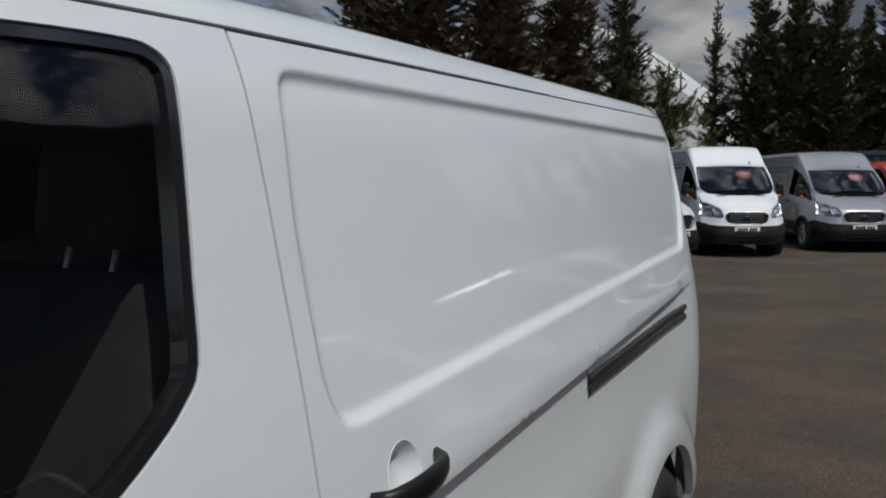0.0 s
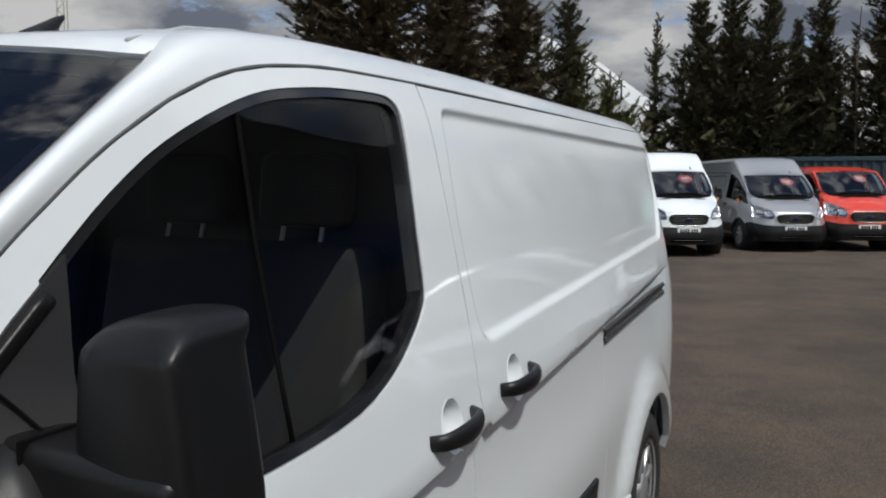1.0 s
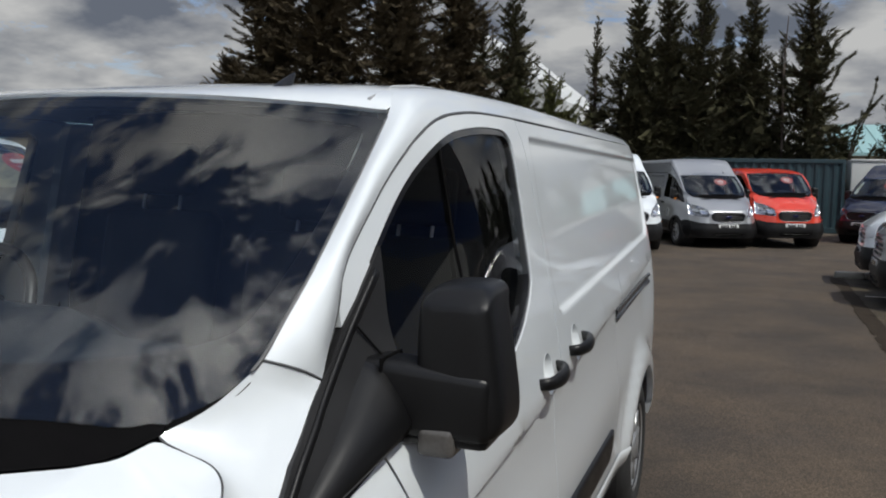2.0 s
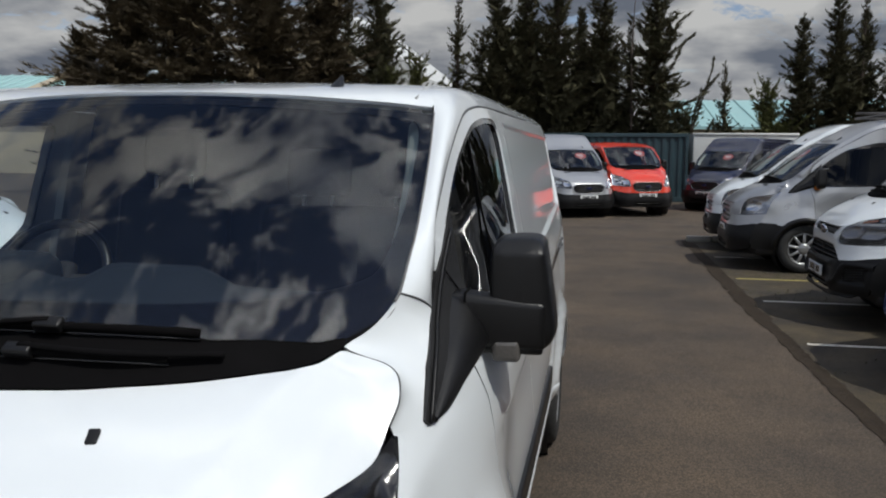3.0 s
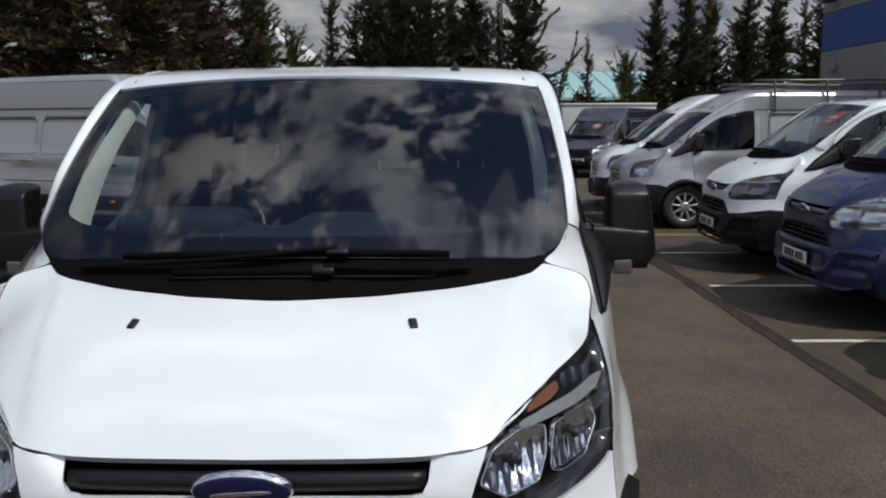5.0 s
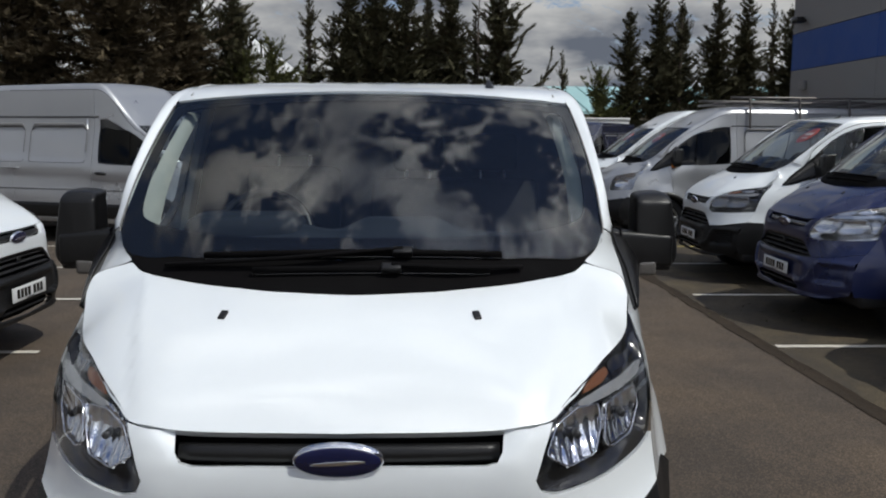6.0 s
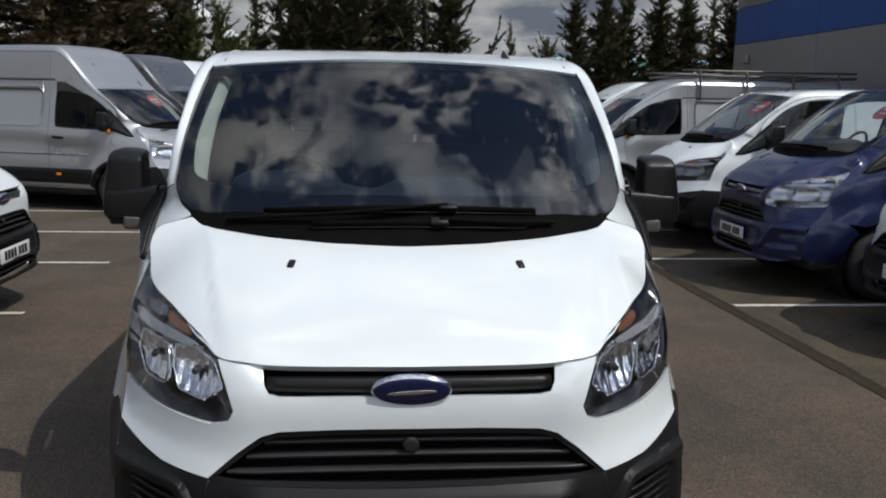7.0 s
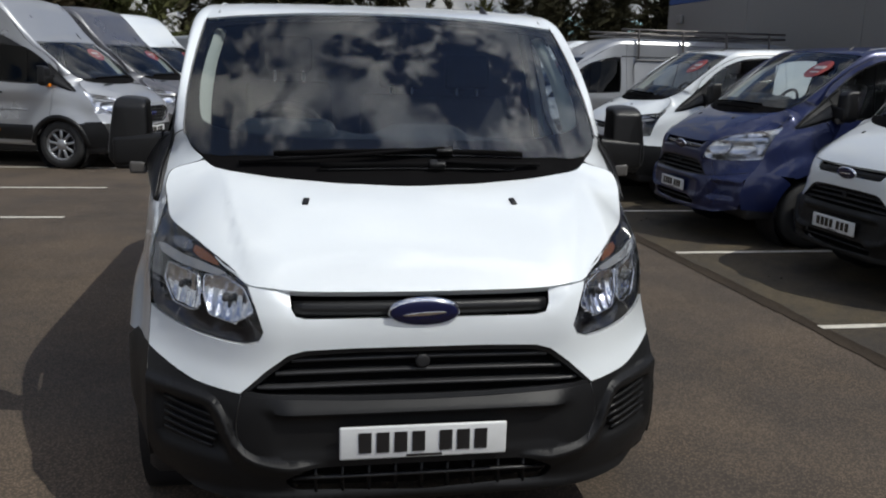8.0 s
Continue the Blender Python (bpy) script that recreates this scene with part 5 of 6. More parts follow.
def sheet(x0, y0, x1, y1, z, nx=2, ny=2):
    xs, ys = np.linspace(x0, x1, nx), np.linspace(y0, y1, ny)
    v = np.array([(x, y, z) for y in ys for x in xs])
    return v, [(j * nx + i, j * nx + i + 1, (j + 1) * nx + i + 1, (j + 1) * nx + i) for j in range(ny - 1) for i in range(nx - 1)]


tagged(part("ground", sheet(-600, -400, 600, 700, 0), ASPHALT, smooth=False), "worn brown-grey asphalt of a car sales yard", "ground", kind="structure")


def edge_x(y):
    """Where the drain runs along the lane."""
    return float(np.interp(y, [-6.0, 3.0, 6.0, 8.5, 15.4], [3.10, 2.965, 2.87, 2.80, 2.74]))


def bay_sheet():
    rows = [[(edge_x(y) + 0.05, y, 0.004), (8.55, y, 0.004)] for y in np.linspace(-6.0, 15.1, 60)]
    return loft(rows, 1, centre=(5, 5, -3))


tagged(part("pavement", bay_sheet(), BAY, smooth=False), "darker mossy asphalt of the parking bays", "pavement", kind="structure")


def channel():
    """A sunk drain strip between the lane and the bays."""
    rows = []
    for dx, z in ((-0.066, 0.0045), (-0.060, 0.007), (-0.052, 0.0058), (0.052, 0.0058), (0.060, 0.009), (0.070, 0.0045)):
        rows.append([(edge_x(y) + dx * (1 + 0.5 * float(smooth(6.5, 9.0, y))) + (0.016 + 0.030 * float(smooth(4.5, 8.0, y))) * noise.noise((y * 3.7, dx * 9, 0)) + (0.012 + 0.03 * float(smooth(4.0, 7.0, y))) * noise.noise((y * 13.0, dx * 30, 4)), y, z) for y in np.linspace(-6, 15.2, 520)])
    return loft(rows, 1, centre=(2.8, 5, -3))


tagged(part("drain_channel", channel(), material("drain_dark", (0.036, 0.028, 0.021), 0.95, spec=0.1, vary=0.35, scale=7, fine=70, bump=0.6, bump_scale=60)), "dark sunken drain channel beside the lane", "drain", kind="structure")


def marking(x0, x1, y, mat=LINE, w=0.075, slope=0.0, seed=0):
    """A painted line with uneven edges and worn-out bits."""
    xs = np.linspace(x0, x1, 60)
    v, f = [], []
    for i, x in enumerate(xs):
        e = 0.008 * noise.noise((x * 9, y, seed))
        g_ = 0.008 * noise.noise((x * 11, y + 5, seed))
        v += [(x, y - w / 2 + e + slope * (x - x0), 0.009), (x, y + w / 2 + g_ + slope * (x - x0), 0.009)]
    for i in range(len(xs) - 1):
        if noise.noise((xs[i] * 4.1, y * 3, 7 + seed)) < 0.9:
            f.append((2 * i, 2 * i + 2, 2 * i + 3, 2 * i + 1))
    ob = part("bay_line", (np.array(v), f), mat, smooth=False)
    return tagged(ob, "worn white painted bay line on asphalt", "marking", "bay lines", kind="structure")


for i, y in enumerate((2.42, 4.63, 6.80, 8.95)):
    marking(3.0, 7.4, y, seed=i)
marking(2.95, 7.4, 10.62, YLINE, 0.07, seed=6)["label"] = "faded yellow painted bay line with weeds"
marking(2.95, 7.4, 12.9, seed=8)
for i, y in enumerate((2.3, 4.43, 6.50, 8.50, 10.45, 12.6)):
    marking(-7.6, -2.72 if i != 1 else -2.76, y, seed=20 + i)

# kerb stones at the end of the bays
for i in range(3):
    kb = part("kerb_stone", block((2.72 + i * 0.46, 15.08 + 0.03 * i, 0.0), (3.16 + i * 0.46, 15.24 + 0.03 * i, 0.11), 0.02, 2), CONC)
    tagged(kb, "pale concrete kerb stone on the asphalt", "kerb", "kerb stones", kind="structure")


def weeds(cx, cy, rx, ry, count, seed):
    rnd = random.Random(seed)
    v, f = [], []
    for _ in range(count):
        a, r = rnd.uniform(0, 2 * math.pi), rnd.random() ** 0.6
        x, y = cx + rx * r * math.cos(a), cy + ry * r * math.sin(a)
        h, t = rnd.uniform(0.006, 0.018), rnd.uniform(0, 2 * math.pi)
        k = len(v)
        dx, dy = 0.012 * math.cos(t), 0.012 * math.sin(t)
        v += [(x - dx, y - dy, 0.003), (x + dx, y + dy, 0.003), (x + dy * 1.3, y - dx * 1.3, h)]
        f.append((k, k + 1, k + 2))
    return np.array(v), f


for i, (cx, cy, rx, ry, c) in enumerate(((3.3, 9.6, 0.5, 0.8, 120), (3.35, 5.9, 0.5, 0.45, 30), (3.2, 3.9, 0.4, 0.4, 15), (3.6, 11.0, 0.8, 0.5, 150))):
    tagged(part("weeds", weeds(cx, cy, rx, ry, c, i), MOSS, smooth=False), "low moss and weeds growing on the asphalt", "weeds", kind="stuff")


# ---- vans ----
van = van_body("white panel van with black bumper and door mirrors, parked on asphalt", WHITE)

small = van_body("clean white panel van with black bumper in a parking bay", WHITE, q=1.2, sticker=True)
small.matrix_world = pose(3.40, 8.22, 0, 0, 0, -90)


def repaint(root, old, paint):
    for o in root.children_recursive:
        if o.type == "MESH":
            for s in o.material_slots:
                if s.material == old:
                    s.link = "OBJECT"
                    s.material = paint
    return root


near_right = copy_thing(small, pose(3.72, 3.40, 0, 0, 0, -90))
near_right["label"] = "white panel van with black bumper beside a blue van"
left_white = copy_thing(small, pose(-2.80, 4.33, 0, 0, 0, 90))
left_white["label"] = "white panel van with black grille across the lane"
blue_van = repaint(copy_thing(small, pose(3.45, 5.72, 0, 0, 0, -90)), WHITE, BLUE)
blue_van["label"] = "metallic blue panel van with clear headlamps in a bay"
for o in list(blue_van.children_recursive):
    kind_ = o.name.split(".")[0]
    if kind_ == "vent_fin":
        bpy.data.objects.remove(o)
        continue
    mat_ = {"bumper": BLUE, "bumper_end": BLUE, "grille_bar": REFLECT_DIM, "headlamp": LAMPSILVER, "reflector": LAMPSILVER, "lamp_bar": LAMPSILVER, "indicator": LAMPSILVER, "side_light": LAMPSILVER}.get(kind_)
    if mat_:
        o.material_slots[0].link = "OBJECT"
        o.material_slots[0].material = mat_


def big_warp(H, L=5.3, sx=0.95, k=0.95, low=False):
    def f(v):
        v = np.array(v, float)
        x, y, z = v[:, 0], v[:, 1], v[:, 2]
        zf = np.interp(z, [0, 0.33, 0.958, 1.233, 1.75, 1.80, 1.912], np.array([0, 0.30, 0.95, 1.23, 1.75, 1.80, 1.87]) * k)
        zr = np.interp(z, [0, 0.33, 0.958, 1.233, 1.75, 1.818, 1.912], np.array([0, 0.30 * k, 0.95 * k, 1.23 * k, 1.75 * k, H - 0.13, H]))
        w = smooth(1.30, 2.05, y)
        zn = zf * (1 - w) + zr * w
        yn = np.interp(y, [-0.1, 0, 0.45, 1.4, 2.1, 3.2, 4.72], [-0.1, 0, 0.47, 1.36, 2.05, 3.5, L])
        return np.stack([x * sx, yn, zn], 1)
    return f


def big_van(label, paint, H, m, group="", old=False, **kw):
    r = van_body(label, paint, q=2.0, style="big", warp=big_warp(H, **kw), sticker=True, lamp_mat=LAMPSILVER, old=old)
    r.matrix_world = m
    return r


# far row that looks towards the lane
silver_far = big_van("silver medium-roof van with a red price sticker", SILVER, 2.15, pose(0.86, 19.9, 0, 0, 0, 25), k=0.95, sx=0.89)
white_far = repaint(copy_thing(silver_far, pose(-1.03, 17.9, 0, 0, 0, 25)), SILVER, WHITE)
white_far["label"] = "white medium-roof van with black bumper and red sticker"
red_far = big_van("bright red low-roof van with a red price sticker", RED, 1.85, pose(2.28, 20.7, 0, 0, 0, 22), k=0.95, sx=0.89)
navy_far = repaint(copy_thing(silver_far, pose(3.85, 22.9, 0, 0, 0, -32)), SILVER, NAVY)
navy_far.scale = (1, 1, 0.94)
silver_far.scale = (1, 1, 0.955)
navy_far["label"] = "very dark blue medium-roof van by a container"
# left row
silver_left = big_van("silver long high-roof van with dark lower trim", SILVER, 2.40, pose(-2.50, 10.90, 0, 0, 0, 71), L=5.1, sx=0.96, k=0.97)
grey_left = repaint(copy_thing(silver_left, pose(-2.08, 13.35, 0, 0, 0, 71)), SILVER, GREYP)
grey_left["label"] = "dark grey high-roof van in a row of vans"
white_left = repaint(copy_thing(silver_left, pose(-1.75, 15.75, 0, 0, 0, 71)), SILVER, WHITE)
white_left["label"] = "white high-roof van in a row of vans"
# right row, older kind
silver_right = big_van("older silver van with dark bumper and a roof rack", SILVER, 2.12, pose(2.98, 12.25, 0, 0, 0, -90), L=5.2, sx=0.98, k=0.98, old=True)
white_right = repaint(copy_thing(silver_right, pose(3.0, 14.45, 0, 0, 0, -90)), SILVER, WHITE)
white_right["label"] = "older white van parked beside a silver van"


def roof_rack(m, y0, y1, hw, z):
    rack = new("roof_rack", None)
    tagged(rack, "black tubular steel roof rack on a silver van", "roof rack")
    for sx in (1, -1):
        part("side_rail", tube([(sx * hw, y, z + 0.17) for y in np.linspace(y0, y1, 6)], 0.019, 6), RACK, rack)
        part("side_rail", tube([(sx * hw, y, z + 0.09) for y in np.linspace(y0, y1, 6)], 0.017, 6), RACK, rack)
        for y in np.linspace(y0 + 0.3, y1 - 0.3, 4):
            part("rack_leg", tube(crom([(sx * hw, y, z + 0.16), (sx * (hw + 0.03), y, z + 0.02), (sx * (hw + 0.065), y, z - 0.16), (sx * (hw + 0.07), y, z - 0.30)], 3), 0.026, 6, squash=(1, 0.6)), RACK, rack)
    for y in np.linspace(y0, y1, 7):
        part("cross_bar", tube([(x, y, z + 0.09) for x in np.linspace(-hw, hw, 3)], 0.019, 6), RACK, rack)
    rack.matrix_world = m
    return rack


roof_rack(pose(2.98, 12.25, 0, 0, 0, -90), 1.95, 4.9, 0.80, 2.07)

# ---- yard edge and buildings ----
CONTAINER = material("container_teal", (0.012, 0.035, 0.045), 0.6, vary=0.2, scale=2, fine=30, bump=0.1, bump_scale=40)
WALLW = material("white_sheet", (0.50, 0.51, 0.50), 0.55, vary=0.06, scale=2, fine=30)
GREYW = material("grey_cladding", (0.22, 0.213, 0.205), 0.6, vary=0.05, scale=1.5, fine=40, bump=0.1, bump_scale=60)
STRIPE = material("blue_band", (0.006, 0.058, 0.25), 0.5, vary=0.05, scale=2, fine=30)
TEALR = material("pale_teal_roof", (0.26, 0.42, 0.42), 0.55, vary=0.08, scale=0.6, fine=12)
BEIGE = material("beige_wall", (0.35, 0.30, 0.22), 0.8, vary=0.1, scale=1, fine=20)


def container():
    root = new("container", None)
    tagged(root, "dark teal ribbed steel shipping container", "container")
    x0, x1, y, h = -0.78, 3.74, 27.1, 2.17
    xs, k = [], 0
    prof = []
    n = 36
    for i in range(n + 1):
        x = x0 + (x1 - x0) * i / n
        prof += [(x, y + (0.035 if i % 2 else 0.0)), (x + (x1 - x0) / n * 0.55, y + (0.035 if i % 2 else 0.0))]
    prof = [p for p in prof if p[0] <= x1]
    part("ribbed_side", loft([[(p[0], p[1], 0.16) for p in prof], [(p[0], p[1], h - 0.1) for p in prof]], 1, centre=(1.5, 29, 1)), CONTAINER, root, smooth=False)
    part("shell", block((x0, y + 0.06, 0.12), (x1, y + 2.4, h - 0.02), 0.02, 1), CONTAINER, root, smooth=False)
    part("top_rail", block((x0 - 0.03, y - 0.03, h - 0.12), (x1 + 0.03, y + 0.06, h), 0.01, 1), CONTAINER, root, smooth=False)
    part("bottom_rail", block((x0 - 0.03, y - 0.03, 0.0), (x1 + 0.03, y + 0.06, 0.16), 0.01, 1), CONTAINER, root, smooth=False)
    for px in (x0, x1):
        part("corner_post", block((px - 0.05, y - 0.035, 0), (px + 0.05, y + 0.08, h), 0.01, 1), CONTAINER, root, smooth=False)


container()


def trailer():
    root = new("box_body", None)
    tagged(root, "plain white box body standing beside the container", "box body")
    part("shell", block((4.04, 28.3, 0.25), (7.3, 29.9, 2.19), 0.03, 2), WALLW, root)
    part("top_trim", block((4.02, 28.27, 2.13), (7.32, 28.33, 2.21), 0.01, 1), WALLW, root)
    for x in (5.1, 6.2):
        part("panel_joint", block((x, 28.285, 0.27), (x + 0.02, 28.297, 2.12), 0, 1), GREYW, root, smooth=False)
    part("skid", block((4.2, 28.5, 0.0), (7.1, 29.7, 0.25), 0.01, 1), material_dark, root)


trailer()


def showroom():
    """The grey clad building along the right-hand bays."""
    root = new("showroom_building", None)
    tagged(root, "large grey clad building with a blue band", "building")
    x0, y0, y1, h = 8.62, -16.0, 18.0, 6.2
    part("shell", block((x0 + 0.06, y0, 0.0), (x0 + 26, y1, h), 0.0, 1), GREYW, root, smooth=False)
    k = 9
    dy = (y1 - y0) / k
    for i in range(k):
        for z0, z1, mt, nm in ((0.0, 1.5, GREYW, "cladding_panel"), (1.51, 3.12, GREYW, "cladding_panel"), (3.13, 3.95, STRIPE, "blue_panel"), (3.96, 5.5, GREYW, "cladding_panel"), (5.51, 6.2, GREYW, "cladding_panel")):
            part(nm, block((x0, y0 + i * dy + 0.006, z0), (x0 + 0.058, y0 + (i + 1) * dy - 0.006, z1), 0.006, 1), mt, root, smooth=False)
    for z0, z1, mt, nm in ((0.0, 3.12, GREYW, "cladding_panel"), (3.13, 3.95, STRIPE, "blue_panel"), (3.96, 6.2, GREYW, "cladding_panel")):
        part(nm, block((x0, y1 + 0.002, z0), (x0 + 26, y1 + 0.05, z1), 0.006, 1), mt, root, smooth=False)
    fl = part("flood_lamp", joined(block((x0 - 0.30, y1 - 0.75, 4.12), (x0 - 0.08, y1 - 0.45, 4.26), 0.03, 2), block((x0 - 0.1, y1 - 0.64, 4.16), (x0 + 0.02, y1 - 0.56, 4.22), 0.01, 1)), GLOSSB, root, "dark floodlight on the wall")
    part("alarm_box", block((x0 - 0.09, y1 - 0.85, 2.66), (x0, y1 - 0.6, 2.86), 0.02, 2), GREYW, root)
    part("parapet", block((x0 - 0.05, y0, 6.2), (x0 + 0.3, y1 + 0.06, 6.3), 0.01, 1), GREYW, root, smooth=False)


showroom()


def shed(name, label, x0, x1, y, eave, ridge, depth=20.0, wall=BEIGE, roofm=TEALR, lights=()):
    root = new(name, None)
    tagged(root, label, "building")
    part("wall", block((x0, y, 0), (x1, y + depth, eave), 0.0, 1), wall, root, smooth=False)
    part("roof", (np.array([(x0 - 0.4, y - 0.4, eave - 0.05), (x1 + 0.4, y - 0.4, eave - 0.05), (x1 + 0.4, y + depth / 2, ridge), (x0 - 0.4, y + depth / 2, ridge),
                            (x0 - 0.4, y + depth + 0.4, eave - 0.05), (x1 + 0.4, y + depth + 0.4, eave - 0.05), (x0 - 0.4, y - 0.4, eave + 0.1), (x1 + 0.4, y - 0.4, eave + 0.1),
                            (x1 + 0.4, y + depth / 2, ridge + 0.15), (x0 - 0.4, y + depth / 2, ridge + 0.15)]),
                  [(6, 7, 8, 9), (0, 1, 7, 6), (9, 8, 5, 4), (0, 6, 9, 4), (1, 5, 8, 7)]), roofm, root, smooth=False)
    n = int((x1 - x0) / 1.0)
    rib = []
    for i in range(n):
        x = x0 + (i + 0.5) * (x1 - x0) / n
        rib.append(tube([(x, y - 0.4, eave + 0.12), (x, y + depth / 2, ridge + 0.17)], 0.05, 4))
    part("roof_ribs", joined(*rib), roofm, root, smooth=False)
    for lx in lights:
        part("rooflight", (np.array([(lx, y + 0.2, eave + 0.2), (lx + 0.9, y + 0.2, eave + 0.2), (lx + 0.9, y + depth / 2 - 1, ridge + 0.06), (lx, y + depth / 2 - 1, ridge + 0.06)]) + (0, 0, 0.06), [(0, 1, 2, 3)]), BEIGE, root, smooth=False)
    return root


shed("warehouse", "low warehouse with a pale teal metal roof", 5.5, 46.0, 46.0, 2.75, 4.6)
shed("warehouse", "distant warehouse with a pale teal metal roof", -70.0, -25.0, 44.0, 3.4, 6.4, lights=(-31.0, -28.6, -36.0))


def white_works():
    root = new("works_building", None)
    tagged(root, "white sloping works building behind the trees", "building")
    v = np.array([(-18.5, 45, 0), (-8.4, 45, 0), (-8.4, 45, 5.4), (-13.6, 45, 9.4), (-18.5, 45, 9.4)])
    v = np.concatenate([v, v + (0, 14, 0)])
    part("wall", (v, [(4, 3, 2, 1, 0), (0, 1, 6, 5), (1, 2, 7, 6), (2, 3, 8, 7), (3, 4, 9, 8), (4, 0, 5, 9), (5, 6, 7, 8, 9)]), WALLW, root, smooth=False)
    for x in (-13.4, -12.6, -11.0, -9.4, -8.8):
        z = 5.4 + (9.4 - 5.4) * (-8.4 - x) / 5.2
        part("railing_post", tube([(x, 44.95, z - 0.1), (x, 44.95, z + 0.9)], 0.05, 5), material_dark, root)
    part("railing", tube([(-13.4, 44.95, 9.9), (-8.6, 44.95, 6.2)], 0.035, 5), material_dark, root)


white_works()


def mast():
    root = new("lattice_mast", None)
    tagged(root, "thin pale lattice mast far away", "mast")
    for dx, dy in ((0, 0), (0.9, 0), (0.45, 0.8)):
        part("mast_leg", tube([(-66.6 + dx, 60 + dy, 0), (-66.6 + dx, 60 + dy, 24)], 0.07, 5), CONC, root)
    br = [tube([(-66.6, 60, z), (-65.7, 60, z + 0.6)], 0.04, 4) for z in np.arange(9, 23, 1.2)] + [tube([(-65.7, 60, z + 0.6), (-66.6, 60, z + 1.2)], 0.04, 4) for z in np.arange(9, 23, 1.2)]
    part("mast_bracing", joined(*br), CONC, root)


mast()

# ---- trees ----
BARK = material("bark", (0.045, 0.032, 0.024), 0.95, vary=0.3, scale=8, fine=60, bump=0.6, bump_scale=40)
LEAF_A = material("conifer_dark", (0.058, 0.055, 0.031), 0.9, vary=0.25, scale=1.2, fine=14, island=0.25, spec=0.15)
LEAF_B = material("conifer_brown_green", (0.078, 0.062, 0.038), 0.9, vary=0.3, scale=0.9, fine=12, island=0.25, spec=0.15)
LEAF_C = material("conifer_light", (0.075, 0.080, 0.030), 0.9, vary=0.3, scale=1.2, fine=14, island=0.25, spec=0.15)


def frond(v, f, q, g_, L, rnd):
    """One feathered spray: a narrow blade with leaflets on both sides."""
    wv = np.cross(g_, (rnd.uniform(-0.6, 0.6), rnd.uniform(-0.6, 0.6), 1.0))
    wv = wv / max(np.linalg.norm(wv), 1e-6)
    uv = np.cross(wv, g_)
    n0 = len(v)
    v += [q, q + g_ * L * 0.5 + wv * L * 0.055, q + g_ * L + uv * L * 0.10, q + g_ * L * 0.5 - wv * L * 0.055]
    f += [(n0, n0 + 1, n0 + 2), (n0, n0 + 2, n0 + 3)]
    for b_, sd_ in ((0.12, 1), (0.22, -1), (0.42, 1), (0.54, -1)):
        n0 = len(v)
        k = L * (0.52 - 0.42 * b_) * rnd.uniform(0.75, 1.2)
        p = q + g_ * L * b_
        e = g_ * 0.75 + wv * sd_ * 0.66 + uv * rnd.uniform(-0.25, 0.35)
        v += [p, p + g_ * L * 0.16, p + e * k]
        f.append((n0, n0 + 1, n0 + 2))


def plume(v, f, pts, count, L, rnd, s0=0.2):
    """Sprays along one bough, shorter towards its tip."""
    n = len(pts) - 1
    for _ in range(count):
        s = s0 + (1 - s0) * rnd.random() ** 0.8
        j = min(int(s * n), n - 1)
        q = pts[j] + (pts[j + 1] - pts[j]) * (s * n - j)
        tang = pts[j + 1] - pts[j]
        tang = tang / max(np.linalg.norm(tang), 1e-6)
        w = np.cross(tang, (0.0, 0.0, 1.0))
        w = w / max(np.linalg.norm(w), 1e-6)
        g_ = tang * rnd.uniform(0.55, 1.0) + w * rnd.uniform(-0.85, 0.85) + np.array((0, 0, rnd.uniform(-0.30, 0.40)))
        g_ = g_ / np.linalg.norm(g_)
        frond(v, f, q, g_, L * (1.15 - 0.55 * s) * rnd.uniform(0.6, 1.15), rnd)
    tang = pts[-1] - pts[-2]
    frond(v, f, pts[-1] - tang * 0.3, tang / np.linalg.norm(tang), L * 0.6, rnd)


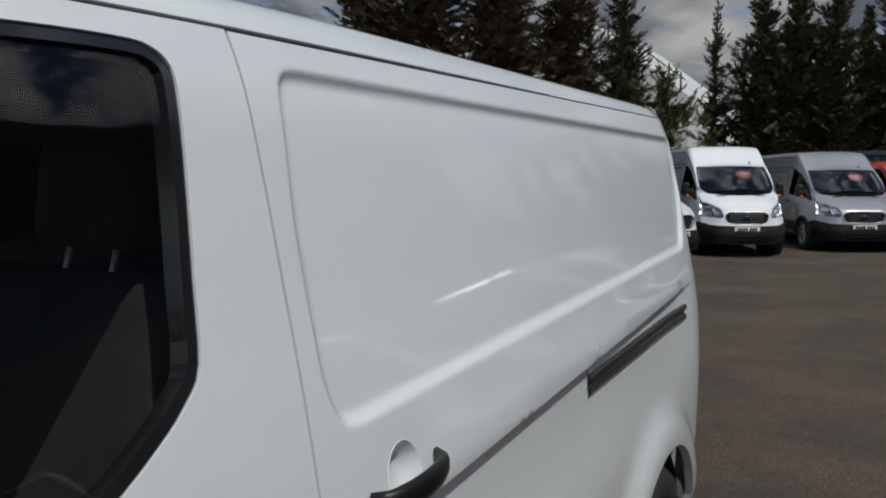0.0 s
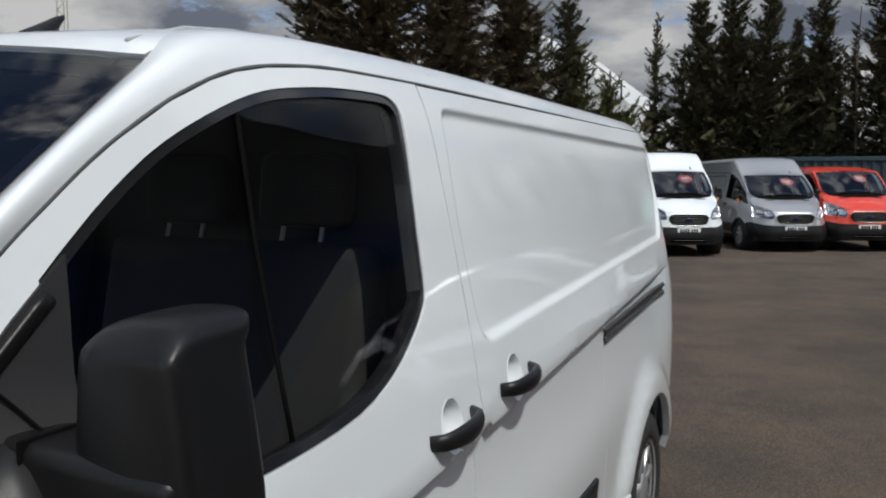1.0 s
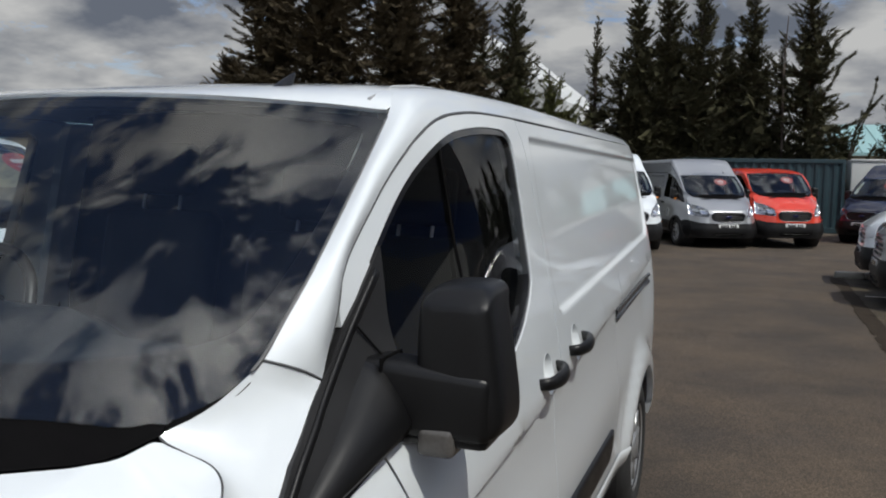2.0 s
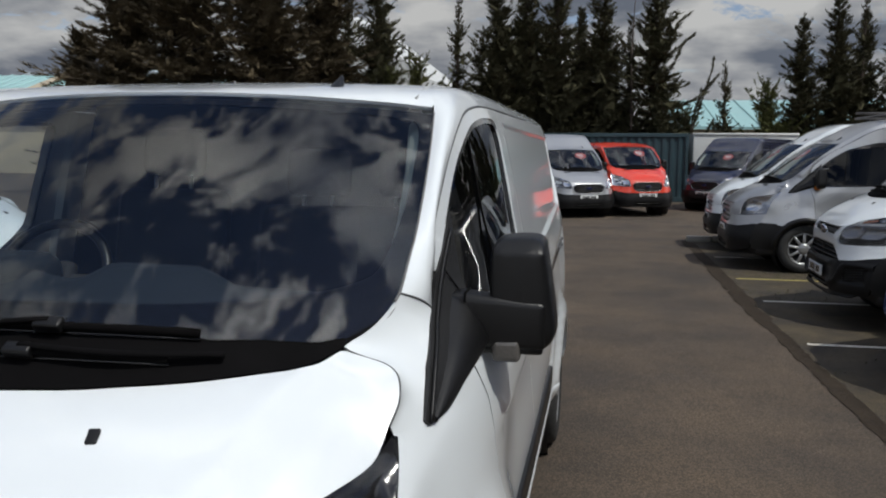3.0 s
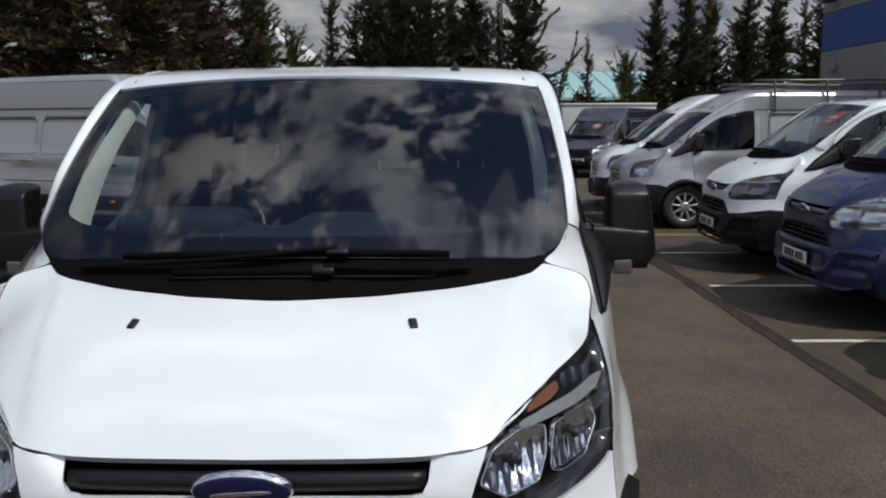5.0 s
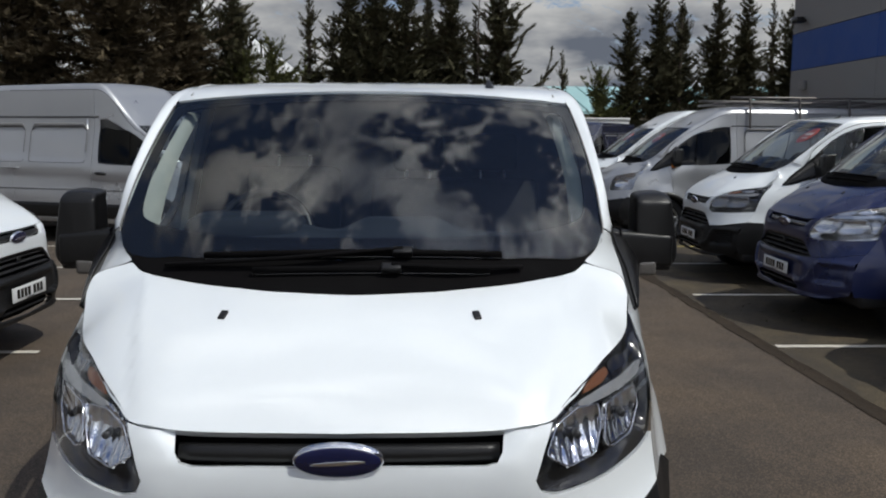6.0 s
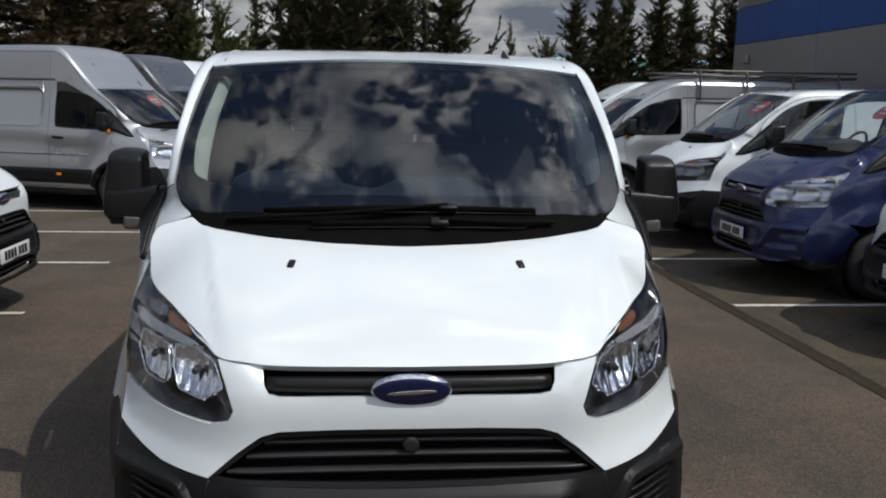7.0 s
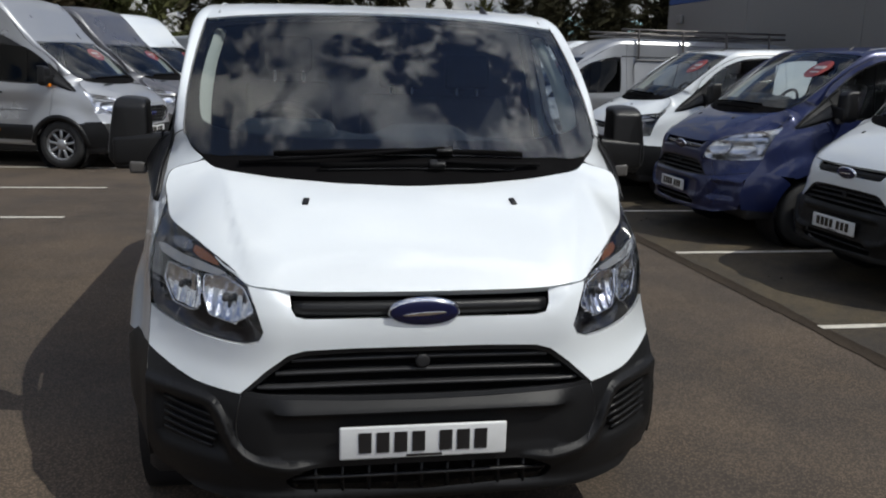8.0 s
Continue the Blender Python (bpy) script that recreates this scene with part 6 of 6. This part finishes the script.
def conifer(label, height, radius, leaf, seed, boughs=380, fronds=20, lift=0.34, base=0.02, power=0.8, rag=0.35, spray=0.36, clump=0.55):
    """A trunk, boughs that sweep up at their tips, feathered sprays along them and a dense dark heart."""
    rnd = random.Random(seed)
    root = new("conifer", None)
    tagged(root, label, "tree", "row of conifers")
    lean = (rnd.uniform(-0.03, 0.03) * height, rnd.uniform(-0.02, 0.02) * height)
    top = lambda t: np.array((lean[0] * t * t, lean[1] * t * t, height * t))
    part("trunk", tube([top(t) for t in np.linspace(0, 1, 9)], np.linspace(0.026 * height ** 0.9, 0.006, 9), 7), BARK, root)
    wood, v, f = [], [], []
    for i in range(boughs):
        t = base + (0.975 - base) * ((i + rnd.random()) / boughs) ** 1.12
        a = rnd.uniform(0, 6.283)
        d = np.array((math.cos(a), math.sin(a), 0.0))
        # boughs stand in uneven clumps, which leaves notches in the outline
        n1 = noise.noise((d[0] * 1.3 + seed, d[1] * 1.3, t * height * 0.85))
        ln = (radius * (1 - t) ** power + 0.08) * max(0.35, 0.90 + clump * n1)
        # short inner boughs, and long ones that stand out as plumes
        outer = rnd.random() < 0.34
        ln *= rnd.uniform(0.85, 1.0 + rag) if outer else rnd.uniform(0.40, 0.72)
        e = np.array((-d[1], d[0], 0.0))
        c, turn = top(t), rnd.uniform(-0.3, 0.3)
        up_ = lift * rnd.uniform(0.5, 1.4) * (0.8 + 0.9 * t * t)
        pts = np.array([c + ln * (d * s * (1 - 0.1 * s) + e * turn * s * s + np.array((0, 0, 1.0)) * (-0.04 * s + (0.55 * t ** 3 * s) + up_ * s ** 2.2)) for s in np.linspace(0, 1, 6)])
        wood.append(tube(pts[::5] if ln < 0.5 else pts[::2], np.linspace(0.007 + 0.009 * ln, 0.003, len(pts[::5] if ln < 0.5 else pts[::2])), 4, cap=False))
        plume(v, f, pts, max(5, int(fronds * (0.25 + 0.75 * ln / radius))), spray * (0.5 + 0.5 * min(1.0, ln / 0.9)) * (1.15 if outer else 0.9), rnd)
        # broad inner sprays close the heart of the crown
        for _ in range(3):
            q = pts[0] + (pts[3] - pts[0]) * rnd.random()
            g_ = np.array([rnd.uniform(-1, 1) for _ in range(3)])
            h_ = np.array([rnd.uniform(-1, 1) for _ in range(3)])
            k, n0 = min(0.26, 0.28 * ln), len(v)
            v += [q - g_ * k, q + g_ * k * 0.6 + h_ * k, q + g_ * k * 0.5 - h_ * k]
            f.append((n0, n0 + 1, n0 + 2))
    for k in range(14):
        q = top(0.90 + 0.10 * rnd.random())
        g_ = np.array((rnd.uniform(-0.6, 0.6), rnd.uniform(-0.6, 0.6), 1.0))
        frond(v, f, q, g_ / np.linalg.norm(g_), 0.8 * spray * rnd.uniform(0.5, 1.0), rnd)
    tagged(part("branchwork", joined(*wood), BARK, root), kind="stuff")
    tagged(part("crown", (np.array(v), f), leaf, root, smooth=False), kind="stuff")
    return root


t_a = conifer("tall dark pointed conifer with upswept branches", 7.7, 2.25, LEAF_A, 3, 520, 33, power=1.15, lift=0.26, spray=0.38)
t_a.matrix_world = pose(-2.71, 30.8, 0)
t_a.scale = (1.09, 1.09, 1.09)
t_b = conifer("slim dark conifer with a thin ragged crown", 6.6, 1.35, LEAF_A, 5, 240, 22, rag=0.5, spray=0.34, clump=0.7, power=1.1)
t_b.matrix_world = pose(-4.3, 30.8, 0)
t_b.scale = (1.09, 1.09, 1.09)
t_c = conifer("ragged conifer with a few long crooked branches", 7.6, 1.95, LEAF_A, 8, 470, 36, rag=0.6, power=1.0, clump=0.8, spray=0.38, lift=0.26)
t_c.matrix_world = pose(2.93, 30.8, 0)
t_c.scale = (1.09, 1.09, 1.09)
t_d = conifer("broad dense brown-green conifer of a tall hedge", 10.5, 3.2, LEAF_B, 11, 780, 52, power=0.55, rag=0.35, spray=0.42, lift=0.16, clump=0.5)
t_d.matrix_world = pose(-9.6, 25.5, 0)
t_e = conifer("low bushy light green conifer", 4.6, 1.6, LEAF_C, 14, 260, 22, power=0.6, rag=0.45, lift=0.4)
t_e.matrix_world = pose(-4.9, 27, 0)


def again(t, x, y, h, turn, label=""):
    if y >= 27.9:
        x, y, h = 0.9 + (x - 0.9) * 1.095, y + 2.8, h * 1.095
    c = copy_thing(t, pose(x, y, 0, 0, 0, turn))
    c.scale = (h, h, h)
    if label:
        c["label"] = label
    return c


for x, y, h, r in ((-1.5, 28.2, 1.03, 70), (-0.55, 28.0, 1.0, 160), (1.0, 28.3, 0.97, 250), (-6.3, 27.2, 1.03, 40), (8.5, 29, 0.87, 20), (10.5, 29, 0.87, 110), (11.6, 29.2, 0.87, 200), (14.2, 29, 0.9, 300), (-1.9, 30.0, 0.86, 215), (0.3, 30.0, 0.84, 320), (9.6, 30.6, 0.80, 140)):
    again(t_a, x, y, h, r)
for x, y, h, r in ((-7.3, 27, 1.06, 90), (0.2, 28.5, 0.90, 30), (1.9, 28.5, 0.88, 210), (9.3, 29.3, 0.98, 10), (12.7, 29.4, 0.95, 75), (5.0, 28.6, 0.66, 140), (-3.1, 28.6, 0.85, 310), (1.5, 29.2, 0.8, 170), (-1.0, 29.3, 0.8, 65)):
    again(t_b, x, y, h, r)
for x, y, h, r in ((7.3, 28.6, 0.76, 130), (13.5, 29.5, 0.8, 15)):
    again(t_c, x, y, h, r)
for x, y, h, r in ((-12.2, 25.2, 1.0, 80), (-14.6, 25.6, 0.92, 190), (-8.0, 26.6, 0.80, 260), (-17.5, 27.5, 0.55, 20)):
    again(t_d, x, y, h, r)
for x, y, h, r in ((6.3, 28.3, 0.80, 50), (-5.9, 26.6, 0.9, 150), (3.7, 28.6, 0.6, 220), (-2.0, 29, 0.75, 20), (0.6, 29, 0.75, 100)):
    again(t_e, x, y, h, r, "dark low bushy conifer between taller ones")


def bough_tree(label, lines, seed, leaf, m):
    """A few long bent boughs on a thin stem, with feathered ends."""
    rnd = random.Random(seed)
    root = new("conifer", None)
    tagged(root, label, "tree", "row of conifers")
    v, f = [], []
    for i, ln in enumerate(lines):
        p = crom(ln, 6) * (0.72, 1, 1)
        part("trunk" if i == 0 else "bough", tube(p, np.linspace(0.05 if i == 0 else 0.03, 0.006, len(p)), 6), BARK, root)
        plume(v, f, p, 70, 0.42, rnd, 0.0 if i == 0 else 0.1)
    tagged(part("crown", (np.array(v), f), leaf, root, smooth=False), kind="stuff")
    root.matrix_world = m
    return root


bough_tree("sparse conifer with long bent upswept boughs", [[(0, 0, 0), (0.05, 0, 3.0), (0.1, 0, 6.2)],
            [(0.1, 0, 4.0), (0.8, 0, 4.7), (1.15, 0, 5.3), (1.6, 0, 5.6)], [(0.1, 0, 4.7), (0.6, 0, 5.3), (0.9, 0, 6.0), (1.4, 0, 6.35)]], 4, LEAF_A, pose(2.93, 30.7, 0))
bough_tree("small leaning conifer with a tufted top", [[(0, 0, 0), (0.15, 0, 2.0), (0.6, 0, 3.7)], [(0.1, 0, 1.8), (0.5, 0, 2.9), (1.05, 0, 4.3), (1.15, 0, 4.75)], [(0.3, 0, 3.0), (0.8, 0, 3.7), (1.35, 0, 4.2)],
            [(0.1, 0, 1.4), (0.7, 0, 1.9), (1.2, 0, 2.6)], [(0.05, 0, 1.5), (-0.4, 0, 2.1), (-0.6, 0, 2.9)]], 6, LEAF_A, pose(4.02, 30.8, 0))
dead = new("dead_tree", None)
tagged(dead, "thin bare dead trunk among the conifers", "tree")
part("trunk", tube(crom([(0, 0, 0), (0.03, 0, 2.5), (-0.02, 0, 5.0), (0.04, 0, 6.9)], 4), np.linspace(0.055, 0.012, 13), 6), BARK, dead)
for k in range(9):
    a, z = 2.4 * k, 1.8 + 0.52 * k
    part("bough", tube([(0.01, 0, z), (0.01 + 0.3 * math.cos(a), 0.3 * math.sin(a), z + 0.15), (0.01 + 0.5 * math.cos(a), 0.5 * math.sin(a), z + 0.38)], (0.014, 0.009, 0.004), 4), BARK, dead)
dead.matrix_world = pose(2.05, 30.4, 0)
